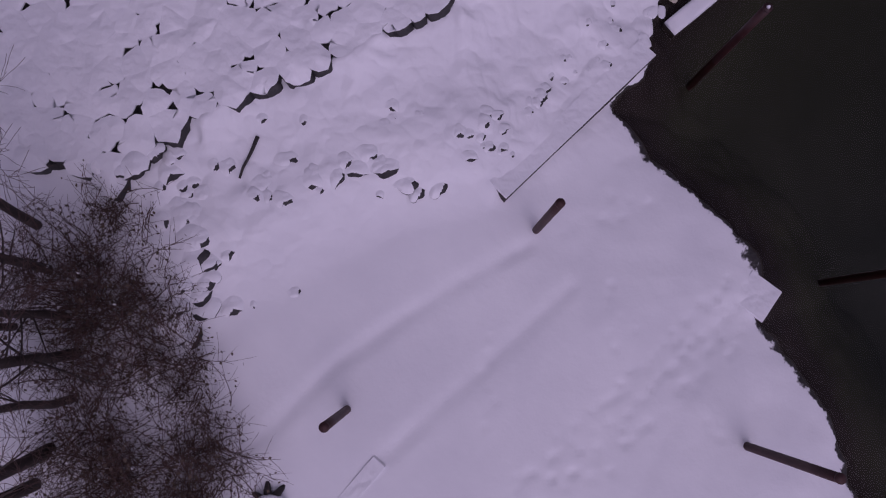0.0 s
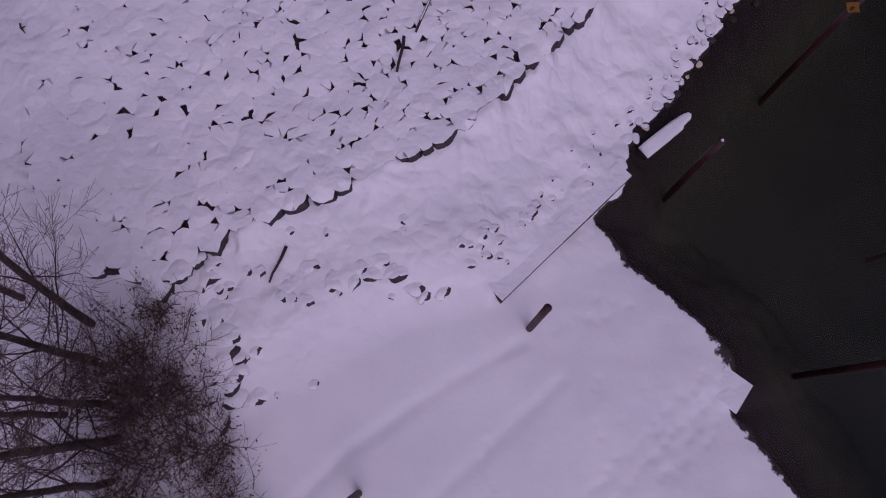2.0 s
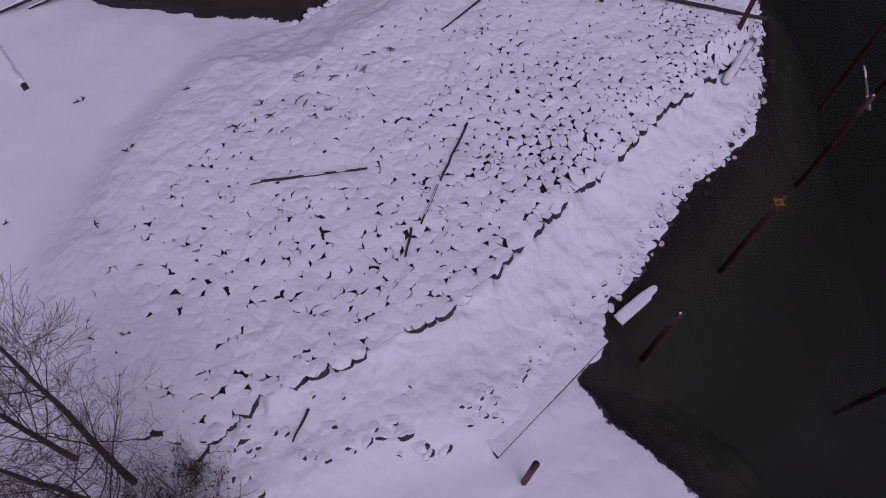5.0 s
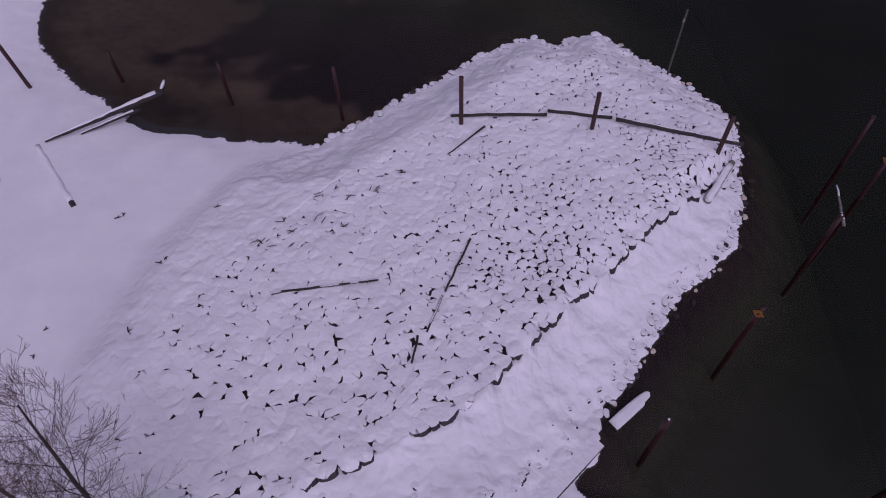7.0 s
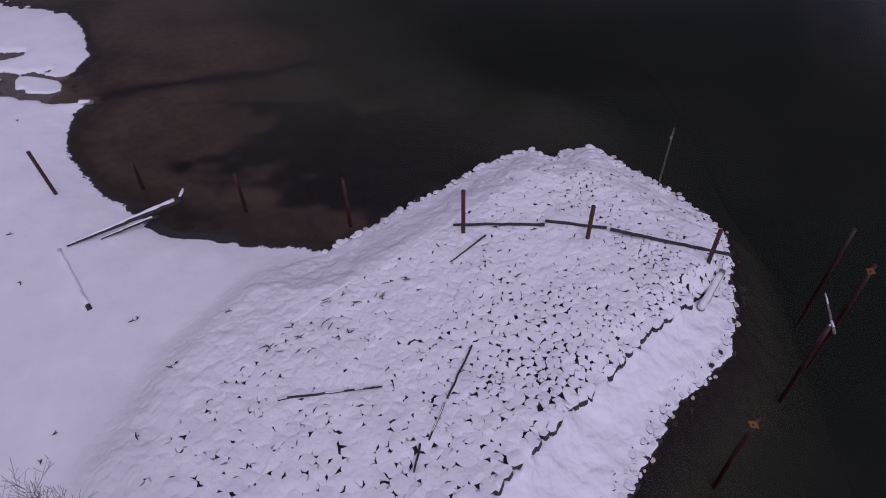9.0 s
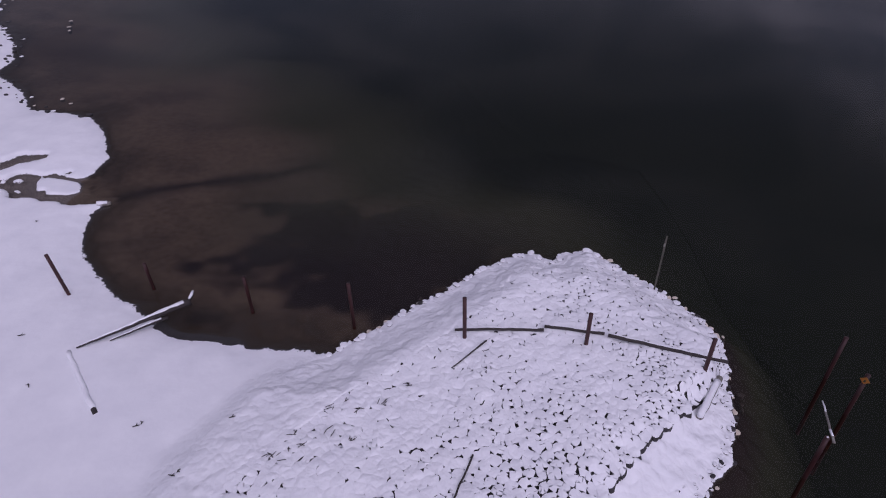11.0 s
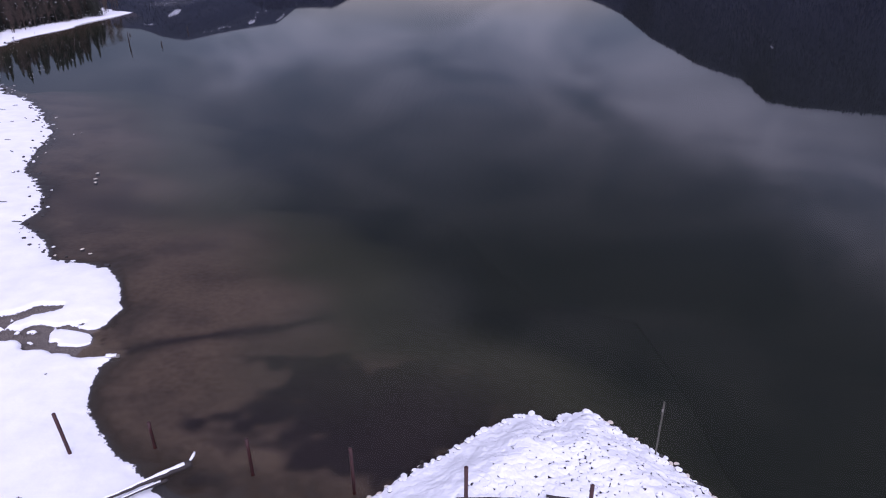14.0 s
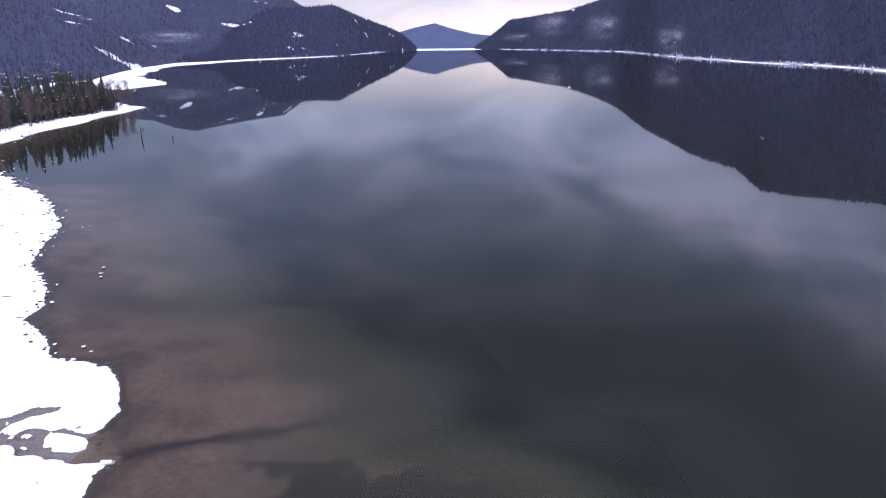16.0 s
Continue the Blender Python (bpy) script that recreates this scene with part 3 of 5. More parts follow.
TRACKS = [(1.0, -3.9, 9.2, 3.4, 44, 0.10, 0.06), (1.9, -4.2, 9.6, 2.8, 40, 0.12, 0.06), (3.4, -3.6, 9.9, 2.0, 36, 0.16, 0.05), (0.6, 1.2, 0.6, -2.0, 9, 0.10, 0.05), (4.6, 1.2, 5.0, 3.2, 6, 0.15, 0.05), (3.4, 4.9, 7.0, 6.2, 9, 0.2, 0.04), (8.2, -2.0, 6.2, 1.8, 10, 0.2, 0.05), (4.6, 5.6, 5.4, 7.4, 5, 0.1, 0.04)]


def build_ground():
    gx = finer(spread(-52, 22, 0.26, -4600, 4600, 1.042), -13, 17.5)
    gy = finer(spread(-8, 64, 0.26, -1000, 4700, 1.042), -5, 29.5)
    X, Y = np.meshgrid(gx, gy, indexing="ij")
    Z, B, _u = ground_z(X.ravel(), Y.ravel(), 0.45)
    Z = Z + footprints(X.ravel(), Y.ravel())
    W = 0.85 * np.exp(-(line_dist(CREEK_BED, X.ravel(), Y.ravel()) / (1.0 + 0.5 * vnoise(X.ravel(), Y.ravel(), 3.0))) ** 2)
    xr, yr = X.ravel(), Y.ravel()
    W = np.maximum(W, 0.95 * sm(1.25 - np.hypot((xr + 7.5) / 17, (yr - 49) / 11) + 0.45 * vnoise(xr, yr, 4.0) + 0.25 * vnoise(xr, yr, 1.5), 0.1, 0.5))
    W = np.maximum(W, 0.7 * np.exp(-((xr + 62) / 14) ** 2 - ((yr - 103) / 9) ** 2) * sm(vnoise(xr, yr, 9.0), -0.2, 0.3))
    # the bed is darker from the jetty's east side outwards
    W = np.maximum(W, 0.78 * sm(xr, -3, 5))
    nx, ny = len(gx), len(gy)
    co = np.column_stack([X.ravel(), Y.ravel(), Z]).astype(np.float32)
    i, j = np.meshgrid(np.arange(nx - 1), np.arange(ny - 1), indexing="ij")
    a = (i * ny + j).ravel()
    quads = np.column_stack([a, a + ny, a + ny + 1, a + 1]).astype(np.int32)
    me = bpy.data.meshes.new("ground")
    me.vertices.add(len(co))
    me.vertices.foreach_set("co", co.ravel())
    me.loops.add(quads.size)
    me.loops.foreach_set("vertex_index", quads.ravel())
    me.polygons.add(len(quads))
    me.polygons.foreach_set("loop_start", np.arange(0, quads.size, 4, dtype=np.int32))
    me.polygons.foreach_set("use_smooth", np.ones(len(quads), bool))
    me.update(calc_edges=True)
    at = me.attributes.new("bare", "FLOAT", "POINT")
    at.data.foreach_set("value", B.astype(np.float32))
    lp = me.attributes.new("lumpy", "FLOAT", "POINT")
    lp.data.foreach_set("value", (0.06 + 0.94 * sm(inside_by(JETTY, xr, yr), -2.5, 0.5)).astype(np.float32))
    wd = me.attributes.new("dark_bed", "FLOAT", "POINT")
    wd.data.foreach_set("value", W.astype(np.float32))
    gb = me.attributes.new("gravel_bar", "FLOAT", "POINT")
    gb.data.foreach_set("value", np.clip(B * (xr < -36), 0, 1).astype(np.float32))
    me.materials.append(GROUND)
    return tagged(new("ground", me), "snow-covered lake shore running down into a brown silty lakebed", "ground", kind="structure")


ground = build_ground()

g = Geo()
g.v = [(-4600, -1000, 0), (4600, -1000, 0), (4600, 4700, 0), (-4600, 4700, 0)]
g.face((0, 1, 2, 3))
water = tagged(new("water", g.mesh("water", [WATER], False)), "still dark lake water mirroring clouds and mountains", "water", kind="structure")


# ---- mountains round the lake ----
def ridge(name, label, azs, base_r, ridge_r, tops, mat, seed, n_az=150, n_t=26, rough=0.12):
    """A mountain side: from the shore at base_r up to a ridge at ridge_r, seen from the hover point. tops: tangents of the ridge's height."""
    rnd = np.random.RandomState(seed)
    geo = Geo()
    a = np.linspace(azs[0], azs[-1], n_az)
    top = np.interp(a, azs, tops)
    r0 = np.interp(a, azs, base_r)
    r1 = np.interp(a, azs, ridge_r)
    prof = []
    for i in range(n_az):
        for k in range(n_t):
            t = k / (n_t - 1) * 1.25
            r = r0[i] + (r1[i] - r0[i]) * t
            hgt = r1[i] * max(top[i] * 0.95 - 0.005, 0.0)
            s = t if t <= 1 else 2 - t
            x, y = -1 + r * math.sin(a[i]), r * math.cos(a[i])
            bumpy = float(vnoise(x + 31 * seed, y, 260.0)) * 0.6 + float(vnoise(x, y + 17 * seed, 90.0)) * 0.3 + float(vnoise(x, y, 35.0)) * 0.15
            zz = hgt * (0.15 * s + 0.85 * s ** 1.15) + hgt * rough * bumpy * math.sin(math.pi * min(1, s)) + (-2 if k == 0 else 0)
            geo.v.append((x, y, zz))
    for i in range(n_az - 1):
        for k in range(n_t - 1):
            q = i * n_t + k
            geo.face((q, q + 1, q + n_t + 1, q + n_t))
    ob = tagged(new(name, geo.mesh(name, [mat])), label, "mountain", kind="structure")
    return ob, geo, n_t


def forest_material(name, dark, lite, snow_share, scale):
    m, nt, b = material(name, 0.95)
    tree = noise_tex(nt, scale, 5.0, rough=0.7)
    stand = noise_tex(nt, scale * 0.08, 3.0)
    col = ramp(nt, tree, [(0.32, dark), (0.7, lite)])
    col = mix(nt, maths(nt, "MULTIPLY", stand, 0.5), col, dark)
    clear = noise_tex(nt, scale * 0.16, 3.5, stretch=(1, 1, 2.2), rough=0.5)
    col = mix(nt, maprange(nt, clear, snow_share, snow_share + 0.02), col, (0.55, 0.57, 0.62))
    nt.links.new(col, b.inputs["Base Color"])
    bump(nt, b, tree, 0.8, 6.0)
    return m


# the blue of hazy air is mixed into these forest colours
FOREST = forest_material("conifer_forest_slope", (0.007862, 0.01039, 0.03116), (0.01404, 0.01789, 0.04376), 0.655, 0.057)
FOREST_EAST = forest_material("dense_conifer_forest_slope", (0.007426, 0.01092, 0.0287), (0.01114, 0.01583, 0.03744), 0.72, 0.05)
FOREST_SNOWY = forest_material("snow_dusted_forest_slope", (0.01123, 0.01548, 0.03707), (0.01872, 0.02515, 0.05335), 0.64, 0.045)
# distance haze put into the colour: paler and bluer than the nearer slopes
FOREST_FAR = forest_material("haze_tinted_forest_slope", (0.02983, 0.0431, 0.08288), (0.04972, 0.0663, 0.1094), 0.69, 0.02)

R = math.radians
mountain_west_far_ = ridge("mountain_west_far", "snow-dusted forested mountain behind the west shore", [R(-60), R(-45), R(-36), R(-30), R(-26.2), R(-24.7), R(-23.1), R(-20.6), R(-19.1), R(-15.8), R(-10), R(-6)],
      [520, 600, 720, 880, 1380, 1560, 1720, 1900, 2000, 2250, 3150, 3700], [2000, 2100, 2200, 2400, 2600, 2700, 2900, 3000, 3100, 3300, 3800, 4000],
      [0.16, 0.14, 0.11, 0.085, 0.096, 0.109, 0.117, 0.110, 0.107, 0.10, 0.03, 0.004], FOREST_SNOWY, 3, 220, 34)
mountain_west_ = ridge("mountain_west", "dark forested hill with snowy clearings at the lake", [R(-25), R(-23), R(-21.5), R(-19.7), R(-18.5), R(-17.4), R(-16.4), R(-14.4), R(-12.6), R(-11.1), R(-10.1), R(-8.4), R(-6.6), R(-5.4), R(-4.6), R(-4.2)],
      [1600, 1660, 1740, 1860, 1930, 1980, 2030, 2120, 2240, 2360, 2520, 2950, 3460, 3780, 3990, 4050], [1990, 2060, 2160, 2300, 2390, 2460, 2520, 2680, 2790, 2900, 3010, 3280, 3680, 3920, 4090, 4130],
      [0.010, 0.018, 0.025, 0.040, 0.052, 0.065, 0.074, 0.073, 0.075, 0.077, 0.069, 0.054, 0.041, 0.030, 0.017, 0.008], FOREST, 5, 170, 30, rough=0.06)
mountain_far_ = ridge("mountain_far", "distant hill at the end of the lake, its colour tinted with haze", [R(-9), R(-6.1), R(-4), R(-2.6), R(-1.3), R(0.7), R(3), R(6)],
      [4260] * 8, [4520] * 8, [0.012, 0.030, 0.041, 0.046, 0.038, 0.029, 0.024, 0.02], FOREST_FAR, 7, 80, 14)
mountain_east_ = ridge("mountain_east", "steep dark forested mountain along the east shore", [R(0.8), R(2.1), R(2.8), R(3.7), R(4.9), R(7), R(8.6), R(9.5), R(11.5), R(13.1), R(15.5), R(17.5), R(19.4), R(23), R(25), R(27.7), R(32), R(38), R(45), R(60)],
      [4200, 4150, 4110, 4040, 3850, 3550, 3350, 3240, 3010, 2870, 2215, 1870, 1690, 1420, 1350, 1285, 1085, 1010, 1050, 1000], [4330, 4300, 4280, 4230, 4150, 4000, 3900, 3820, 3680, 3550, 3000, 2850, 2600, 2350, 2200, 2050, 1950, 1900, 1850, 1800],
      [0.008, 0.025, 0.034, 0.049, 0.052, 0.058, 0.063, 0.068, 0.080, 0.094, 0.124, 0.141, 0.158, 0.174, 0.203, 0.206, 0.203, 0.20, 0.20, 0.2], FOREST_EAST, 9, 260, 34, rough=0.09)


def forest(name, label, geo, n_t, count, size, seed, lo, hi, mat):
    """Many small conifers standing on a mountain side."""
    rn = random.Random(seed)
    woods = Geo()
    rows = len(geo.v) // n_t
    for _ in range(count):
        i, k = rn.randrange(rows - 1), rn.uniform(lo, hi) * (n_t - 1)
        k0 = min(int(k), n_t - 2)
        f, h = k - k0, rn.random()
        a = Vector(geo.v[i * n_t + k0]).lerp(Vector(geo.v[i * n_t + k0 + 1]), f)
        c = Vector(geo.v[(i + 1) * n_t + k0]).lerp(Vector(geo.v[(i + 1) * n_t + k0 + 1]), f)
        p = a.lerp(c, h)
        if p.z < 1.5:
            continue
        s = rn.uniform(*size)
        q = len(woods.v)
        ph = rn.uniform(0, 6.28)
        for j in range(4):
            w = ph + j * 1.5708
            woods.v.append((p.x + 0.2 * s * math.cos(w), p.y + 0.2 * s * math.sin(w), p.z - 0.15 * s))
        woods.v.append((p.x, p.y, p.z + s))
        for j in range(4):
            woods.face((q + j, q + (j + 1) % 4, q + 4))
    return tagged(new(name, woods.mesh(name, [mat], True)), label, "forest", kind="stuff")


def tree_material(name, dark, lite):
    m, nt, bs = material(name, 0.95)
    isl = add(nt, "ShaderNodeNewGeometry")
    nt.links.new(ramp(nt, isl.outputs["Random Per Island"], [(0.0, dark), (0.8, lite), (1.0, tuple(min(1, c * 1.3) for c in lite))]), bs.inputs["Base Color"])
    return m


# the conifers' colours carry the same painted-in haze blue as their slopes
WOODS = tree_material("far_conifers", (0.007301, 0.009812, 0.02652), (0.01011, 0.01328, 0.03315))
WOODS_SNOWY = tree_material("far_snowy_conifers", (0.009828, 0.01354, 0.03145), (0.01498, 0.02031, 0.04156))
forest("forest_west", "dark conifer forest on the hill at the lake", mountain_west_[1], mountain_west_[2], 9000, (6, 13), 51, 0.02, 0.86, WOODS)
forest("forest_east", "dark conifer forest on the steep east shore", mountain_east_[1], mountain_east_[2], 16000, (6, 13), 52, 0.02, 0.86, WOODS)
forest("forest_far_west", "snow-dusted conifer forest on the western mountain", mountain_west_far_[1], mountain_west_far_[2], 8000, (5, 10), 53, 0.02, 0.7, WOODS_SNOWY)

# frosted trees and snowy bank along the far shores
FROST = simple("frosted_branches", [(0.3, (0.315, 0.33, 0.375)), (0.7, (0.555, 0.57, 0.6))], 0.4, 0.8, 0, 0.3, 0.1)


def frosted(name, label, pts, step, size, seed, depth):
    rn = random.Random(seed)
    rows = Geo()
    spots_ = []
    for (ax, ay), (bx, by) in zip(pts, pts[1:]):
        for k in range(int(math.dist((ax, ay), (bx, by)) / step)):
            u = rn.random()
            spots_.append((ax + (bx - ax) * u + rn.gauss(0, depth), ay + (by - ay) * u + rn.gauss(0, depth)))
    for (x, y), z0 in zip(spots_, zgs(spots_)):
        s = rn.uniform(*size) * (1.0 if rn.random() < 0.93 else 1.9)
        if z0 < -0.3 or rn.random() < 0.25:
            continue
        for _ in range(rn.choice((3, 5, 7))):
            bx_, by_, hh = x + rn.gauss(0, 0.45) * s, y + rn.gauss(0, 0.45) * s, s * rn.uniform(0.3, 1.1)
            tx_, ty_ = bx_ + rn.gauss(0, 0.3) * hh, by_ + rn.gauss(0, 0.3) * hh
            q = len(rows.v)
            ph = rn.uniform(0, 6)
            for j in range(3):
                w = ph + j * 2.094
                rows.v.append((bx_ + 0.16 * hh * math.cos(w), by_ + 0.16 * hh * math.sin(w), z0 - 0.3))
            rows.v.append((tx_, ty_, z0 + hh))
            for j in range(3):
                rows.face((q + j, q + (j + 1) % 3, q + 3))
    return tagged(new(name, rows.mesh(name, [FROST], False)), label, "bushes", kind="stuff")


frosted("frosted_bushes_east", "frost-white bushes and driftwood along the far east shore", [(200, 4130), (430, 3500), (650, 2757), (563, 1750), (550, 1274), (594, 1112), (566, 886), (640, 720)], 5.0, (2.0, 6.0), 61, 5.0)
frosted("frosted_thicket", "tall frost-white thicket on the far east shore", [(556, 1790), (546, 1520)], 5.0, (4, 9), 63, 5.0)
frosted("frosted_thicket", "tall frost-white thicket on the far east shore", [(566, 1190), (590, 1105)], 4.0, (4, 9), 64, 4.0)
frosted("frosted_bushes_west", "frost-white bushes along the far west shore", [(-598, 1751), (-460, 2274), (-425, 3000), (-410, 3600)], 14.0, (2.0, 6.0), 62, 7.0)

# low cloud hanging on the slopes: nested thin shells
def mist_material():
    m = bpy.data.materials.new("low_cloud")
    m.use_nodes = True
    nt = m.node_tree
    nt.nodes.clear()
    out = add(nt, "ShaderNodeOutputMaterial")
    tr, df, mx = add(nt, "ShaderNodeBsdfTransparent"), add(nt, "ShaderNodeBsdfDiffuse"), add(nt, "ShaderNodeMixShader")
    df.inputs["Color"].default_value = (0.72, 0.73, 0.78, 1)
    n_ = noise_tex(nt, 1.6, 4.0, stretch=(1.0, 1.0, 1.4), rough=0.5)
    co = add(nt, "ShaderNodeTexCoord")
    flat_ = add(nt, "ShaderNodeVectorMath")
    flat_.operation = "MULTIPLY"
    flat_.inputs[1].default_value = (1, 0, 1)
    nt.links.new(co.outputs["Object"], flat_.inputs[0])
    out_ = add(nt, "ShaderNodeVectorMath")
    out_.operation = "LENGTH"
    nt.links.new(flat_.outputs[0], out_.inputs[0])
    thin = maprange(nt, out_.outputs["Value"], 0.85, 0.0)
    tl, both = add(nt, "ShaderNodeBsdfTranslucent"), add(nt, "ShaderNodeMixShader")
    tl.inputs["Color"].default_value = (0.72, 0.73, 0.78, 1)
    both.inputs[0].default_value = 0.5
    nt.links.new(df.outputs[0], both.inputs[1])
    nt.links.new(tl.outputs[0], both.inputs[2])
    nt.links.new(maths(nt, "MULTIPLY", thin, maprange(nt, n_, 0.38, 0.72, 0.0, 0.17)), mx.inputs[0])
    nt.links.new(tr.outputs[0], mx.inputs[1])
    nt.links.new(both.outputs[0], mx.inputs[2])
    nt.links.new(mx.outputs[0], out.inputs[0])
    return m


MIST = mist_material()


def low_cloud(az, r, z, sx_, sz_, seed):
    rn = random.Random(seed)
    base = thing("low_cloud", -1 + r * math.sin(R(az)), r * math.cos(R(az)), z, "patch of pale low cloud on the forested slope", "cloud", "low clouds")
    for s in (1.1, 0.7):
        geo = Geo()
        rows_, cols = 9, 18
        for a_ in range(rows_ + 1):
            th = math.pi * a_ / rows_
            for c_ in range(cols):
                ph = 2 * math.pi * c_ / cols
                wob = s * (1 + 0.18 * math.sin(2 * ph + seed) * math.sin(2 * th + seed))
                geo.v.append((wob * math.sin(th) * math.cos(ph), wob * math.sin(th) * math.sin(ph), wob * math.cos(th)))
        for a_ in range(rows_):
            for c_ in range(cols):
                d_ = (c_ + 1) % cols
                geo.face((a_ * cols + c_, a_ * cols + d_, (a_ + 1) * cols + d_, (a_ + 1) * cols + c_))
        part("veil", geo, MIST, base).scale = (sx_, 0.5 * sx_, sz_)


low_cloud(11.4, 2850, 100, 110, 75, 1)
low_cloud(16.9, 1820, 48, 60, 48, 2)
low_cloud(7.1, 3450, 125, 130, 80, 3)
low_cloud(4.4, 3950, 70, 150, 30, 4)
low_cloud(-24, 1500, 58, 105, 17, 5)


# ---- riprap: snow-capped stones fitted side by side over the jetty ----
rnd = random.Random(11)


def poisson(poly, space, tries=26000):
    xs, ys = [p[0] for p in poly], [p[1] for p in poly]
    n = tries
    X = np.random.RandomState(5).uniform(min(xs), max(xs), n)
    Y = np.random.RandomState(6).uniform(min(ys), max(ys), n)
    ok = (inside_by(poly, X, Y) > 0.05) & (line_dist(CREST, X, Y) > 0.32)
    cells, pts = {}, []
    for x, y in zip(X[ok], Y[ok]):
        s = space(x, y)
        c = (int(x // 1.0), int(y // 1.0))
        if all((x - q[0]) ** 2 + (y - q[1]) ** 2 > (0.5 * (s + q[2])) ** 2 for i in (-2, -1, 0, 1, 2) for k in (-2, -1, 0, 1, 2) for q in cells.get((c[0] + i, c[1] + k), ())):
            cells.setdefault(c, []).append((x, y, s))
            pts.append((x, y, s))
    # the row ends at the crest
    rg = random.Random(9)
    for (ax, ay), (bx, by) in zip(CREST, CREST[1:]):
        ln = math.dist((ax, ay), (bx, by))
        for k in range(int(ln / 0.55)):
            u = (k + rg.uniform(0.1, 0.9)) / int(ln / 0.55)
            o = rg.uniform(0.25, 0.62)
            gx, gy = ax + (bx - ax) * u + o * (by - ay) / ln, ay + (by - ay) * u - o * (bx - ax) / ln
            cells.setdefault((int(gx // 1.0), int(gy // 1.0)), []).append((gx, gy, 0.5))
    return pts, cells


def cell_of(p, cells):
    """The polygon of the plan that lies nearest to p, clipped to a reach."""
    x, y, s = p
    r = s * (1.1 if float(line_dist(CREST, np.array([x]), np.array([y]))[0]) < 1.1 else 1.05)
    own = random.Random(int(x * 811) * 17 + int(y * 613))
    lob = [own.uniform(0.85, 1.1) for _ in range(9)]
    ph = own.uniform(0, 6.28)
    poly = [(x + r * lob[w] * math.cos(ph + w * 0.6981), y + r * lob[w] * math.sin(ph + w * 0.6981)) for w in range(9)]
    c = (int(x // 1.0), int(y // 1.0))
    for i in (-2, -1, 0, 1, 2):
        for k in (-2, -1, 0, 1, 2):
            for q in cells.get((c[0] + i, c[1] + k), ()):
                if q[0] == x and q[1] == y:
                    continue
                nx, ny = q[0] - x, q[1] - y
                lim = (nx * (q[0] + x) + ny * (q[1] + y)) / 2
                out = []
                for a, b in zip(poly, poly[1:] + poly[:1]):
                    da, db = nx * a[0] + ny * a[1] - lim, nx * b[0] + ny * b[1] - lim
                    if da <= 0:
                        out.append(a)
                    if (da < 0) != (db < 0) and da != db:
                        t = da / (da - db)
                        out.append((a[0] + t * (b[0] - a[0]), a[1] + t * (b[1] - a[1])))
                poly = out
                if len(poly) < 3:
                    return []
    return poly


def stone_space(x, y):
    return 0.52 + 0.24 * float(sm(-y, -24, -7)) + 0.10 * float(vnoise(x, y, 3.0))


def gap_share(x, y):
    """How many of the corners between stones stay open: most on the outer half of the jetty's east side."""
    e = x * 0.72 - y * 0.69 + 9.5
    k = 0.50 + 0.50 * float(sm(e, -9, 3)) * (0.7 + 0.3 * float(sm(y, 8, 24)))
    k *= 0.45 + 0.55 * float(sm(e, -13, -7))
    if y > 34:
        k = 0.30 + 0.45 * float(sm(x, 1, 13))
    k *= 1 + 0.55 * float(sm(y, 14, 21)) * float(sm(e, -6, -2))
    near_crest = math.exp(-float(line_dist(CREST, np.array([x]), np.array([y]))[0]) / 2.2)
    return k * (0.85 + 0.8 * float(vnoise(x, y, 3.3))) + 0.35 * near_crest


